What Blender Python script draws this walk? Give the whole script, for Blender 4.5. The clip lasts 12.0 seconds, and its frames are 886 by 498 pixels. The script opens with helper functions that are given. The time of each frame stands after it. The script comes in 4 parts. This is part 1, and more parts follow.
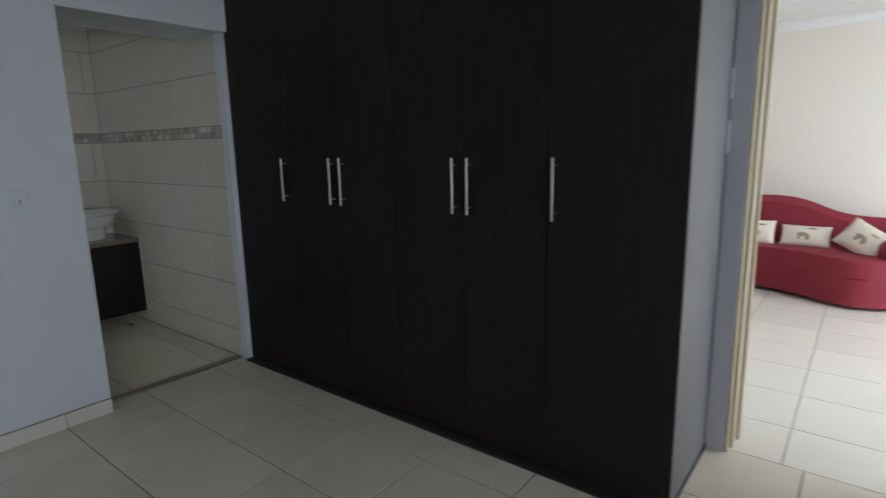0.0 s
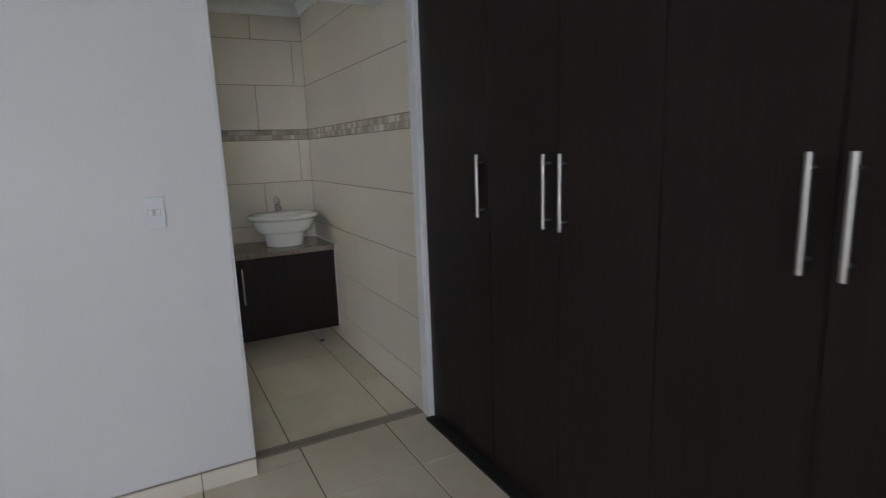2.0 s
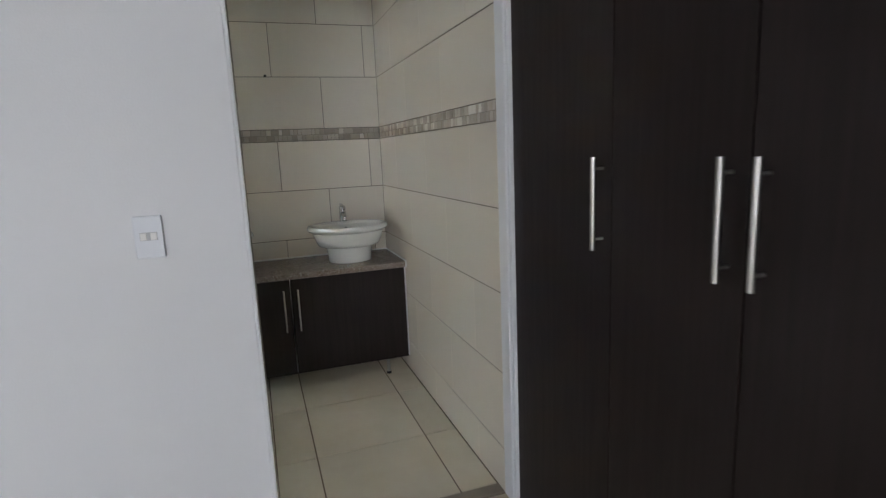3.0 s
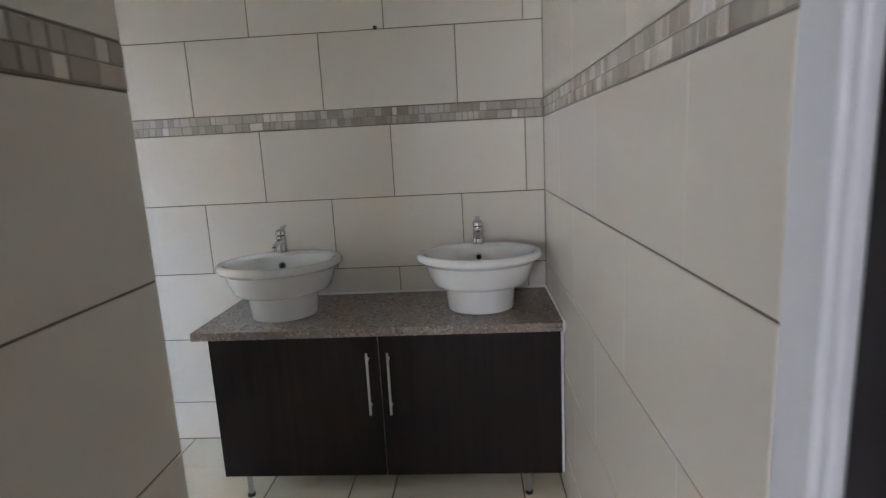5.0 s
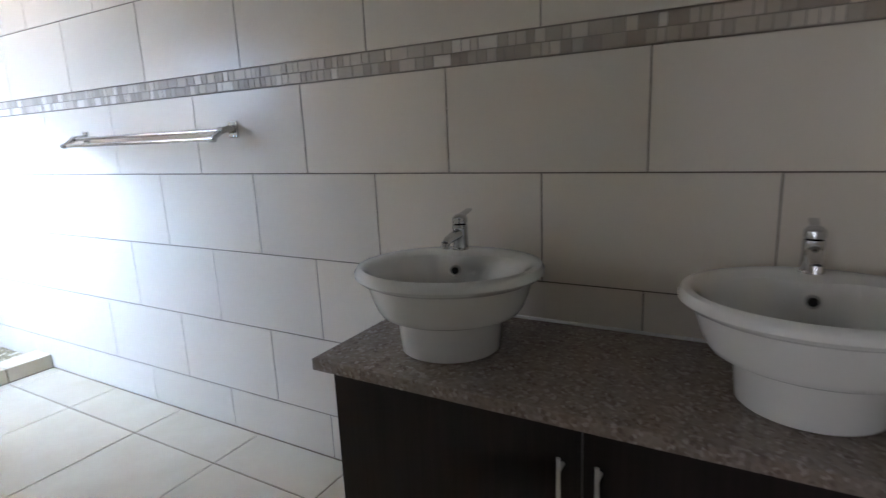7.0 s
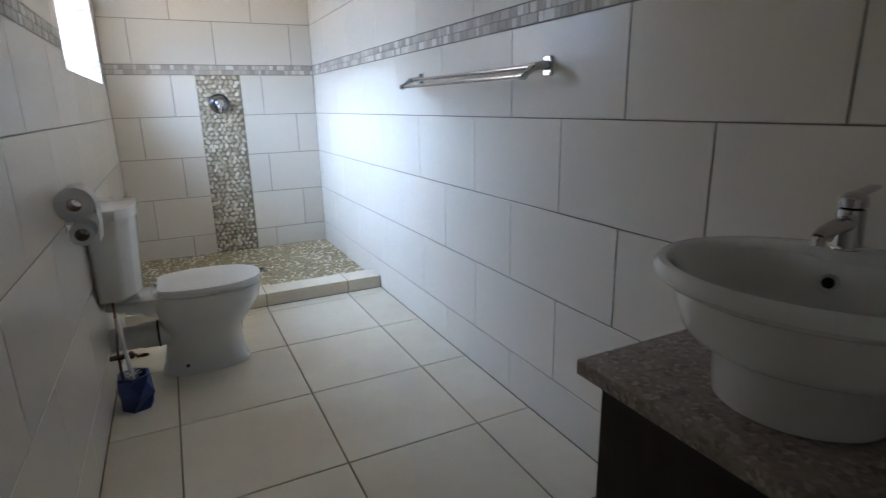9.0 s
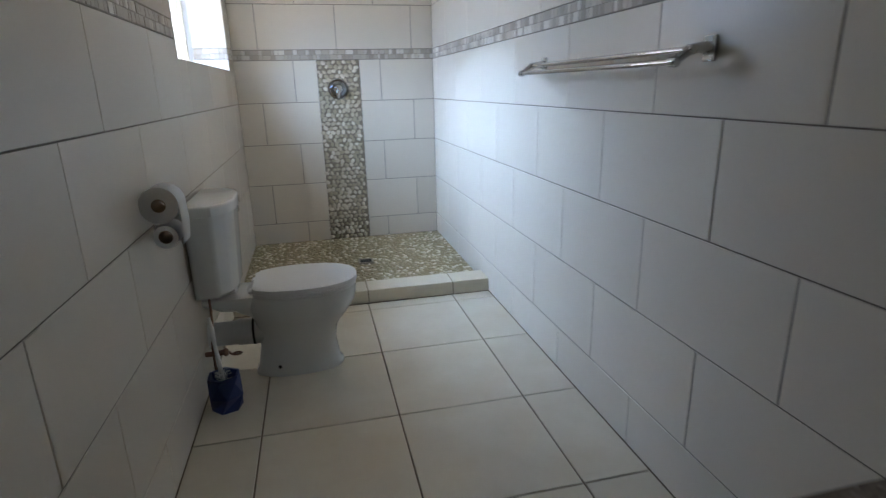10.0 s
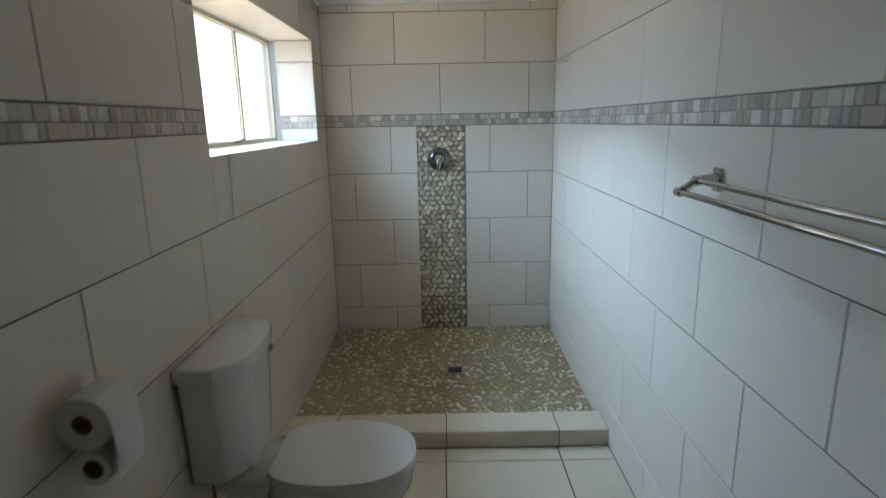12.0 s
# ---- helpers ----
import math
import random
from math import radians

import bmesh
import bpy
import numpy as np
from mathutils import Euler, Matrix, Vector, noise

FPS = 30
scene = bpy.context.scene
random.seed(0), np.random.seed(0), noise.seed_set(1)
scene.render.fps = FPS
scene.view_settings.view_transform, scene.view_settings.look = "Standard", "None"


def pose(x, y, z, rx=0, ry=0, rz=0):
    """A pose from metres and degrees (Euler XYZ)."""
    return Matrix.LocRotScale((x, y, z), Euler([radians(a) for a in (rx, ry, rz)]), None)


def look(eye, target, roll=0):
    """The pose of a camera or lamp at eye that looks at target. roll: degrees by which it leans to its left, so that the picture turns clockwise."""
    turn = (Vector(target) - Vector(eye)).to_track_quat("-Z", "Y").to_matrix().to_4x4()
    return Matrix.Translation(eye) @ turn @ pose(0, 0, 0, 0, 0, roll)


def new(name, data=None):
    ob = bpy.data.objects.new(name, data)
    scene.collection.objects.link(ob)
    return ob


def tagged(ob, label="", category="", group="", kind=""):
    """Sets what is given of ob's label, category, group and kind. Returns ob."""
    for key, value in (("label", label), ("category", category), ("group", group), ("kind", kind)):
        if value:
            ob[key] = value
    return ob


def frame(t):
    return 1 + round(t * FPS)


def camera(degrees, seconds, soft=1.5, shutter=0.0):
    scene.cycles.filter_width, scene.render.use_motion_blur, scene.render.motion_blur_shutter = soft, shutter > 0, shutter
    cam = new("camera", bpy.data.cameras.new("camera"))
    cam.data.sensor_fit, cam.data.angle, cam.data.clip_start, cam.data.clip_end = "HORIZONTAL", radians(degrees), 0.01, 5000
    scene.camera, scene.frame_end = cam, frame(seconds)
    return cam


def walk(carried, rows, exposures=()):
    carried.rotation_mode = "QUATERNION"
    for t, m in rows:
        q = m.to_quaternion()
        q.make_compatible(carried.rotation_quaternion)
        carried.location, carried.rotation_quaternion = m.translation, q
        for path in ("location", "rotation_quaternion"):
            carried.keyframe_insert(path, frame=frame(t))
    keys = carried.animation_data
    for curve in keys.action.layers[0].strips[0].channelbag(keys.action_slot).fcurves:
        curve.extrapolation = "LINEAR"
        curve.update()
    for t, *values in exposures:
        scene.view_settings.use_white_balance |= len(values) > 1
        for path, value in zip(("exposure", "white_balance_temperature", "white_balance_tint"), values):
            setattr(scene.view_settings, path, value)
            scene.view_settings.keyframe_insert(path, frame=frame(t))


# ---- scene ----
cam = camera(78.29, 12.0, soft=1.3, shutter=0.4)
PATH = [
    (0, (0.344, -0.140, 1.402), (-0.867, 1.407, 1.027), -1.17),
    (0.5, (0.169, 0.064, 1.388), (-1.240, 1.433, 1.013), -1.36),
    (1, (-0.013, 0.250, 1.382), (-1.541, 1.485, 1.008), -1.53),
    (1.5, (-0.251, 0.468, 1.370), (-1.873, 1.578, 0.998), -1.89),
    (2, (-0.502, 0.649, 1.380), (-2.237, 1.574, 1.012), -2.05),
    (2.5, (-0.835, 0.816, 1.373), (-2.657, 1.560, 1.014), -2.28),
    (3, (-1.111, 0.946, 1.381), (-2.973, 1.583, 1.023), -2.47),
    (3.5, (-1.445, 1.098, 1.383), (-3.353, 1.586, 1.032), -2.74),
    (3.7, (-1.558, 1.149, 1.379), (-3.486, 1.551, 1.032), -2.75),
    (5.3, (-2.552, 1.514, 1.354), (-4.503, 1.264, 0.993), -2.86),
    (5.5, (-2.669, 1.522, 1.348), (-4.607, 1.182, 0.990), -2.76),
    (6, (-2.930, 1.499, 1.317), (-4.824, 0.970, 0.958), -2.77),
    (6.5, (-3.134, 1.417, 1.298), (-4.951, 0.672, 0.918), -2.45),
    (7, (-3.298, 1.361, 1.283), (-4.996, 0.388, 0.867), -2.54),
    (7.5, (-3.453, 1.302, 1.269), (-4.962, 0.064, 0.836), -2.51),
    (7.7, (-3.499, 1.278, 1.255), (-4.911, -0.070, 0.822), -2.23),
    (9.3, (-3.649, 1.097, 1.217), (-4.388, -0.682, 0.678), -1.50),
    (9.5, (-3.683, 1.042, 1.228), (-4.346, -0.761, 0.671), -1.66),
    (10, (-3.793, 0.859, 1.255), (-4.222, -1.008, 0.683), -1.42),
    (10.5, (-3.901, 0.670, 1.315), (-4.136, -1.231, 0.740), -1.29),
    (11, (-3.990, 0.494, 1.403), (-4.023, -1.422, 0.829), -1.18),
    (11.2, (-3.997, 0.431, 1.425), (-3.983, -1.487, 0.857), -0.90),
    (11.5, (-4.036, 0.292, 1.455), (-4.018, -1.635, 0.917), -1.07),
    (12, (-4.041, 0.038, 1.500), (-4.038, -1.910, 1.045), -1.10),
]
EXPOSURES = [(0, -0.95, 5900, 9), (0.5, -0.62, 6150, 11), (1, -0.46, 6300, 12), (2, -0.29, 6350, 12), (2.5, -0.07, 6350, 12), (3, 0.13, 6400, 12), (3.7, 0.35, 6400, 13), (5.3, 0.40, 6150, 19), (6, 0.14, 6250, 20), (7, -0.44, 6350, 20),
             (7.7, -0.75, 6450, 20), (9.3, -1.52, 6400, 18), (10.5, -1.92, 6550, 16), (12, -2.34, 6750, 11)]
walk(cam, [(t, look(eye, target, roll)) for t, eye, target, roll in PATH], EXPOSURES)

# ---- light ----
SUN_ELEV, SUN_AZ = radians(48), radians(262)
world = bpy.data.worlds.new("sky")
scene.world = world
world.use_nodes = True
wn, wl = world.node_tree.nodes, world.node_tree.links
sky = wn.new("ShaderNodeTexSky")
sky.sky_type = "NISHITA"
sky.sun_disc = False
sky.sun_elevation, sky.sun_rotation = SUN_ELEV, SUN_AZ
wl.new(sky.outputs[0], wn["Background"].inputs[0])
wn["Background"].inputs[1].default_value = 0.15

sun = new("sun", bpy.data.lights.new("sun", "SUN"))
sun.data.energy, sun.data.angle, sun.data.color = 3.0, radians(0.5), (1.0, 0.95, 0.88)
sun_dir = Vector((math.sin(SUN_AZ) * math.cos(SUN_ELEV), math.cos(SUN_AZ) * math.cos(SUN_ELEV), math.sin(SUN_ELEV)))
sun.matrix_world = look(sun_dir * 20, (0, 0, 0))


def window_light(name, eye, target, w, h, watts, color, spread=180):
    data = bpy.data.lights.new(name, "AREA")
    data.shape, data.size, data.size_y = "RECTANGLE", w, h
    data.energy, data.color, data.spread = watts, color, radians(spread)
    ob = new(name, data)
    ob.matrix_world = look(eye, target)
    return ob


window_light("bath_window_light", (-2.40, -2.68, 2.10), (-3.3, -2.55, 1.28), 2.1, 1.2, 640, (0.46, 0.69, 1.0), 110)
# Added fill lamp, standing in for warm bounce up from the ground outside
window_light("bath_bounce_fill", (-2.45, -2.60, 1.0), (-3.4, -2.35, 1.78), 2.0, 0.8, 150, (1.0, 0.87, 0.66), 125)
window_light("bedroom_window_light", (2.36, -0.45, 1.5), (1.3, -0.35, 0.88), 1.5, 1.3, 58, (0.90, 0.94, 1.0))
window_light("living_window_light", (2.86, 4.4, 1.35), (1.8, 4.25, 0.85), 2.2, 1.7, 155, (0.97, 0.98, 1.0))


# ---- materials ----
def material(name, color, rough=0.5, metal=0.0, spec=0.5, second=None, scale=8.0, fine=120.0, bump=0.0, amount=0.5,
             random_by="", spread=0.0, wear=0.0, stretch=(1, 1, 1), coat=0.0, palette=None, rough_var=0.08):
    """Two-scale noise material: blotches, grain, relief; random_by 'object' or 'island' shifts each piece."""
    m = bpy.data.materials.new(name)
    m.use_nodes = True
    n, l = m.node_tree.nodes, m.node_tree.links
    b = n["Principled BSDF"]
    b.inputs["Metallic"].default_value = metal
    b.inputs["Coat Weight"].default_value = coat
    b.inputs["Specular IOR Level"].default_value = spec
    geo = n.new("ShaderNodeNewGeometry")
    mapping = n.new("ShaderNodeMapping")
    mapping.inputs["Scale"].default_value = stretch
    l.new(geo.outputs["Position"], mapping.inputs[0])
    big = n.new("ShaderNodeTexNoise")
    big.inputs["Scale"].default_value, big.inputs["Detail"].default_value = scale, 4
    l.new(mapping.outputs[0], big.inputs["Vector"])
    small = n.new("ShaderNodeTexNoise")
    small.inputs["Scale"].default_value, small.inputs["Detail"].default_value = fine, 3
    l.new(mapping.outputs[0], small.inputs["Vector"])
    ramp = n.new("ShaderNodeMapRange")
    ramp.inputs["From Min"].default_value, ramp.inputs["From Max"].default_value = 0.15, 0.85
    l.new(big.outputs[0], ramp.inputs[0])
    mix = n.new("ShaderNodeMix")
    mix.data_type = "RGBA"
    second = second or tuple(c * 0.85 for c in color)
    mix.inputs[6].default_value, mix.inputs[7].default_value = (*color, 1), (*second, 1)
    fac = n.new("ShaderNodeMath")
    fac.operation = "MULTIPLY_ADD"
    l.new(ramp.outputs[0], fac.inputs[0])
    fac.inputs[1].default_value = amount
    grain = n.new("ShaderNodeMath")
    grain.operation = "MULTIPLY"
    l.new(small.outputs[0], grain.inputs[0])
    grain.inputs[1].default_value = 0.3 * amount
    l.new(grain.outputs[0], fac.inputs[2])
    l.new(fac.outputs[0], mix.inputs[0])
    col = mix.outputs[2]
    if random_by:
        if random_by == "object":
            rnd = n.new("ShaderNodeObjectInfo").outputs["Random"]
        else:
            rnd = geo.outputs["Random Per Island"]
        if palette:
            cr = n.new("ShaderNodeValToRGB")
            cr.color_ramp.interpolation = "CONSTANT"
            while len(cr.color_ramp.elements) < len(palette):
                cr.color_ramp.elements.new(0.5)
            for i, c in enumerate(palette):
                cr.color_ramp.elements[i].position = i / len(palette)
                cr.color_ramp.elements[i].color = (*c, 1)
            l.new(rnd, cr.inputs[0])
            mul = n.new("ShaderNodeMix")
            mul.data_type, mul.blend_type = "RGBA", "MULTIPLY"
            mul.inputs[0].default_value = 1.0
            l.new(cr.outputs[0], mul.inputs[6])
            l.new(col, mul.inputs[7])
            col = mul.outputs[2]
        else:
            hsv = n.new("ShaderNodeHueSaturation")
            val = n.new("ShaderNodeMapRange")
            val.inputs["To Min"].default_value, val.inputs["To Max"].default_value = 1 - spread, 1 + spread
            l.new(rnd, val.inputs[0])
            l.new(val.outputs[0], hsv.inputs["Value"])
            l.new(col, hsv.inputs["Color"])
            col = hsv.outputs[0]
    l.new(col, b.inputs["Base Color"])
    rr = n.new("ShaderNodeMapRange")
    rr.inputs["To Min"].default_value, rr.inputs["To Max"].default_value = max(0.02, rough - rough_var), min(1, rough + rough_var)
    l.new(big.outputs[0], rr.inputs[0])
    l.new(rr.outputs[0], b.inputs["Roughness"])
    if bump:
        bp = n.new("ShaderNodeBump")
        bp.inputs["Strength"].default_value, bp.inputs["Distance"].default_value = bump, 0.004
        l.new(small.outputs[0], bp.inputs["Height"])
        l.new(bp.outputs[0], b.inputs["Normal"])
    return m


PAINT = material("wall_paint", (0.74, 0.75, 0.77), 0.6, second=(0.69, 0.70, 0.72), scale=1.2, fine=180, bump=0.12, amount=0.5)
CREAM_PAINT = material("living_paint", (0.80, 0.755, 0.675), 0.6, second=(0.76, 0.715, 0.635), scale=1.0, fine=160, bump=0.1)
CEILING_MAT = material("ceiling_paint", (0.80, 0.80, 0.78), 0.7, second=(0.75, 0.75, 0.73), scale=1.5, fine=90, bump=0.1)
TILE = material("wall_tile_glaze", (0.722, 0.663, 0.572), 0.22, second=(0.68, 0.622, 0.53), scale=1.3, fine=25, amount=0.35, rough_var=0.02,
                random_by="object", spread=0.035)
GROUT = material("grout", (0.205, 0.175, 0.147), 0.9, second=(0.135, 0.115, 0.095), scale=12, fine=200, bump=0.3)
FLOOR_TILE = material("floor_tile_glaze", (0.785, 0.73, 0.61), 0.22, second=(0.62, 0.535, 0.40), scale=3.0, fine=14, amount=0.75, rough_var=0.03,
                      random_by="object", spread=0.05)
# The same cream floor tile, whitened in colour for window glare in the lounge
GLARE_TILE = material("lounge_tile_glare", (0.80, 0.765, 0.69), 0.16, second=(0.74, 0.695, 0.60), scale=3.0, fine=14, amount=0.6, rough_var=0.03, random_by="object", spread=0.03)
FLOOR_GROUT = material("floor_grout", (0.20, 0.15, 0.105), 0.95, second=(0.11, 0.085, 0.06), scale=9, fine=150, bump=0.3)
MOSAIC_COLORS = [(0.53, 0.475, 0.41), (0.38, 0.325, 0.265), (0.45, 0.395, 0.33), (0.70, 0.655, 0.59), (0.41, 0.36, 0.30), (0.48, 0.42, 0.34),
                 (0.60, 0.545, 0.465), (0.35, 0.30, 0.245)]
MOSAIC_BED = material("mosaic_grout", (0.30, 0.27, 0.23), 0.9, second=(0.24, 0.21, 0.18), scale=20, fine=200)
MOSAIC = material("mosaic_stone", (1, 1, 1), 0.35, second=(0.85, 0.84, 0.82), scale=40, fine=300, random_by="object", palette=MOSAIC_COLORS, amount=0.6)
MOSAIC_JOINED = material("mosaic_stone_far", (1, 1, 1), 0.35, second=(0.85, 0.84, 0.82), scale=40, fine=300, random_by="island",
                         palette=MOSAIC_COLORS, amount=0.6)
PEBBLE_COLORS = [(0.66, 0.59, 0.47), (0.44, 0.375, 0.265), (0.36, 0.305, 0.21), (0.72, 0.665, 0.55), (0.50, 0.43, 0.32), (0.40, 0.34, 0.24), (0.60, 0.53, 0.41), (0.54, 0.465, 0.345)]
FLOOR_PEBBLE_COLORS = [(0.66, 0.59, 0.44), (0.33, 0.275, 0.165), (0.31, 0.255, 0.15), (0.70, 0.64, 0.50), (0.36, 0.30, 0.18), (0.33, 0.27, 0.16), (0.56, 0.49, 0.34), (0.40, 0.335, 0.205)]
FLOOR_PEBBLE = material("floor_pebble", (1, 1, 1), 0.38, second=(0.85, 0.82, 0.78), scale=60, fine=300, random_by="object", palette=FLOOR_PEBBLE_COLORS)
FLOOR_PEBBLE_JOINED = material("floor_pebble_far", (1, 1, 1), 0.38, second=(0.85, 0.82, 0.78), scale=60, fine=300, random_by="island", palette=FLOOR_PEBBLE_COLORS)
PEBBLE = material("pebble", (1, 1, 1), 0.38, second=(0.85, 0.82, 0.78), scale=60, fine=300, random_by="object", palette=PEBBLE_COLORS)
PEBBLE_JOINED = material("pebble_far", (1, 1, 1), 0.38, second=(0.85, 0.82, 0.78), scale=60, fine=300, random_by="island", palette=PEBBLE_COLORS)
STRIP_GROUT = material("strip_grout", (0.22, 0.182, 0.135), 0.85, second=(0.16, 0.13, 0.095), scale=14, fine=200, bump=0.4)
PEBBLE_GROUT = material("pebble_grout", (0.27, 0.22, 0.125), 0.85, second=(0.20, 0.16, 0.09), scale=14, fine=200, bump=0.4)
DARK_WOOD = material("wenge_laminate", (0.0240, 0.0158, 0.0150), 0.40, spec=0.20, second=(0.011, 0.0074, 0.007), scale=9, fine=60, bump=0.06,
                     stretch=(6, 6, 0.25), amount=0.9, rough_var=0.06)
CARCASS = material("white_melamine", (0.74, 0.74, 0.74), 0.4, second=(0.68, 0.68, 0.69), scale=3, fine=150, bump=0.03)
STEEL = material("brushed_steel", (0.54, 0.53, 0.51), 0.32, 1.0, 0.5, scale=20, fine=400, stretch=(1, 1, 0.1))
CHROME = material("chrome", (0.60, 0.60, 0.61), 0.04, 1.0, second=(0.52, 0.52, 0.53), scale=25, rough_var=0.03)
# Chrome with a dark reflection put into its base colour
DARK_REFLECT_CHROME = material("dark_reflect_chrome", (0.22, 0.23, 0.25), 0.10, 1.0, second=(0.16, 0.17, 0.19), scale=25, rough_var=0.03)
SWITCH_WHITE = material("switch_plastic", (0.72, 0.745, 0.79), 0.4, second=(0.67, 0.695, 0.74), scale=6, fine=120)
SWITCH_GREY = material("gap_shade_grey", (0.45, 0.46, 0.48), 0.5, second=(0.40, 0.41, 0.43), scale=20)
CERAMIC = material("white_ceramic", (0.80, 0.80, 0.77), 0.08, second=(0.76, 0.76, 0.74), scale=4, fine=90, coat=0.3, amount=0.4, rough_var=0.03)
PLASTIC = material("white_plastic", (0.78, 0.78, 0.77), 0.35, second=(0.73, 0.73, 0.72), scale=6, fine=120)
GREY_PLASTIC = material("grey_plastic", (0.30, 0.30, 0.30), 0.45, second=(0.24, 0.24, 0.24), scale=10)
GRANITE = material("granite", (1, 1, 1), 0.16, second=(0.8, 0.78, 0.76), scale=18, fine=260, amount=0.6)
BLACK = material("black_rubber", (0.015, 0.014, 0.014), 0.6, second=(0.03, 0.028, 0.026), scale=20, fine=200, bump=0.1)
SEALANT = material("white_sealant", (0.78, 0.78, 0.76), 0.4, second=(0.66, 0.65, 0.62), scale=20, fine=150, bump=0.1)
PAPER = material("tissue_paper", (0.82, 0.82, 0.81), 0.95, second=(0.76, 0.76, 0.75), scale=20, fine=350, bump=0.4)
CARD = material("cardboard", (0.28, 0.20, 0.13), 0.9, second=(0.22, 0.15, 0.10), scale=30, fine=200, bump=0.2)
BLUE = material("blue_plastic", (0.020, 0.036, 0.15), 0.4, second=(0.013, 0.024, 0.11), scale=14, fine=120, bump=0.05)
COPPER = material("aged_copper", (0.23, 0.12, 0.08), 0.5, 0.6, second=(0.12, 0.07, 0.05), scale=30, fine=200, bump=0.2)
END_GREY = material("grey_laminate", (0.14, 0.145, 0.155), 0.4, second=(0.10, 0.105, 0.115), scale=2, fine=120, bump=0.03, stretch=(1, 1, 0.3))
FRAME_GREY = material("grey_frame_paint", (0.47, 0.455, 0.48), 0.5, second=(0.42, 0.41, 0.43), scale=3, fine=120, bump=0.06)
BRASS_PAINT = material("cream_frame_paint", (0.46, 0.39, 0.26), 0.5, second=(0.40, 0.33, 0.21), scale=4, fine=90, bump=0.06)
WINDOW_PAINT = material("cream_window_paint", (0.50, 0.45, 0.34), 0.5, second=(0.42, 0.37, 0.27), scale=10, fine=120, bump=0.1)
RED = material("red_upholstery", (0.25, 0.016, 0.034), 0.75, second=(0.18, 0.010, 0.022), scale=9, fine=350, bump=0.3)
CUSHION = material("cream_cushion", (0.74, 0.69, 0.58), 0.9, second=(0.68, 0.62, 0.50), scale=10, fine=350, bump=0.35)
MOTIF = material("cushion_print", (0.26, 0.20, 0.14), 0.9, second=(0.40, 0.34, 0.24), scale=40, fine=300, bump=0.2)
SKIRTING = material("skirting_glaze", (0.74, 0.70, 0.62), 0.25, second=(0.69, 0.645, 0.56), scale=3, fine=20, random_by="object", spread=0.03)
THRESHOLD = material("threshold_strip", (0.31, 0.265, 0.215), 0.7, second=(0.22, 0.185, 0.15), scale=15, fine=200, bump=0.3)
GROUND = material("yard_soil", (0.30, 0.25, 0.18), 0.95, second=(0.20, 0.18, 0.11), scale=0.8, fine=12, bump=0.5)
OUTER = material("outer_render", (0.62, 0.58, 0.50), 0.85, second=(0.54, 0.50, 0.43), scale=1.5, fine=60, bump=0.3)


def granite_speckle():
    n, l = GRANITE.node_tree.nodes, GRANITE.node_tree.links
    geo = n.new("ShaderNodeNewGeometry")
    v = n.new("ShaderNodeTexVoronoi")
    v.inputs["Scale"].default_value = 118
    l.new(geo.outputs["Position"], v.inputs["Vector"])
    cr = n.new("ShaderNodeValToRGB")
    stops = [(0.0, (0.155, 0.118, 0.096)), (0.25, (0.215, 0.170, 0.140)), (0.5, (0.265, 0.215, 0.178)), (0.75, (0.195, 0.155, 0.130)), (0.92, (0.335, 0.29, 0.26))]
    while len(cr.color_ramp.elements) < len(stops):
        cr.color_ramp.elements.new(0.5)
    for e, (p, c) in zip(cr.color_ramp.elements, stops):
        e.position, e.color = p, (*c, 1)
    sep = n.new("ShaderNodeSeparateColor")
    l.new(v.outputs["Color"], sep.inputs[0])
    l.new(sep.outputs[0], cr.inputs[0])
    cloud = n.new("ShaderNodeTexNoise")
    cloud.inputs["Scale"].default_value, cloud.inputs["Detail"].default_value = 22, 5
    l.new(geo.outputs["Position"], cloud.inputs["Vector"])
    veil = n.new("ShaderNodeMix")
    veil.data_type = "RGBA"
    veil.inputs[7].default_value = (0.27, 0.225, 0.195, 1)
    soft = n.new("ShaderNodeMapRange")
    soft.inputs["From Min"].default_value, soft.inputs["From Max"].default_value, soft.inputs["To Max"].default_value = 0.4, 0.72, 0.75
    l.new(cloud.outputs[0], soft.inputs[0])
    l.new(soft.outputs[0], veil.inputs[0])
    l.new(cr.outputs[0], veil.inputs[6])
    l.new(veil.outputs[2], n["Principled BSDF"].inputs["Base Color"])


granite_speckle()
# Glow of the panel added behind the bath window, so the panes burn out white
BACKDROP_GLOW = bpy.data.materials.new("backdrop_glow")
BACKDROP_GLOW.use_nodes = True
BACKDROP_GLOW.node_tree.nodes["Principled BSDF"].inputs["Emission Color"].default_value = (0.93, 0.97, 1.0, 1)
BACKDROP_GLOW.node_tree.nodes["Principled BSDF"].inputs["Emission Strength"].default_value = 18.0
GLASS = bpy.data.materials.new("window_glass")
GLASS.use_nodes = True
GLASS.node_tree.nodes["Principled BSDF"].inputs["Transmission Weight"].default_value = 1.0
GLASS.node_tree.nodes["Principled BSDF"].inputs["Roughness"].default_value = 0.02
GLASS.node_tree.nodes["Principled BSDF"].inputs["IOR"].default_value = 1.1


# ---- mesh helpers ----
def mesh_of(name, bm, mat, smooth=False):
    me = bpy.data.meshes.new(name)
    bmesh.ops.recalc_face_normals(bm, faces=bm.faces)
    if smooth:
        for f in bm.faces:
            f.smooth = True
    bm.to_mesh(me)
    bm.free()
    me.materials.append(mat)
    if smooth:
        me.set_sharp_from_angle(angle=radians(35))
    return me


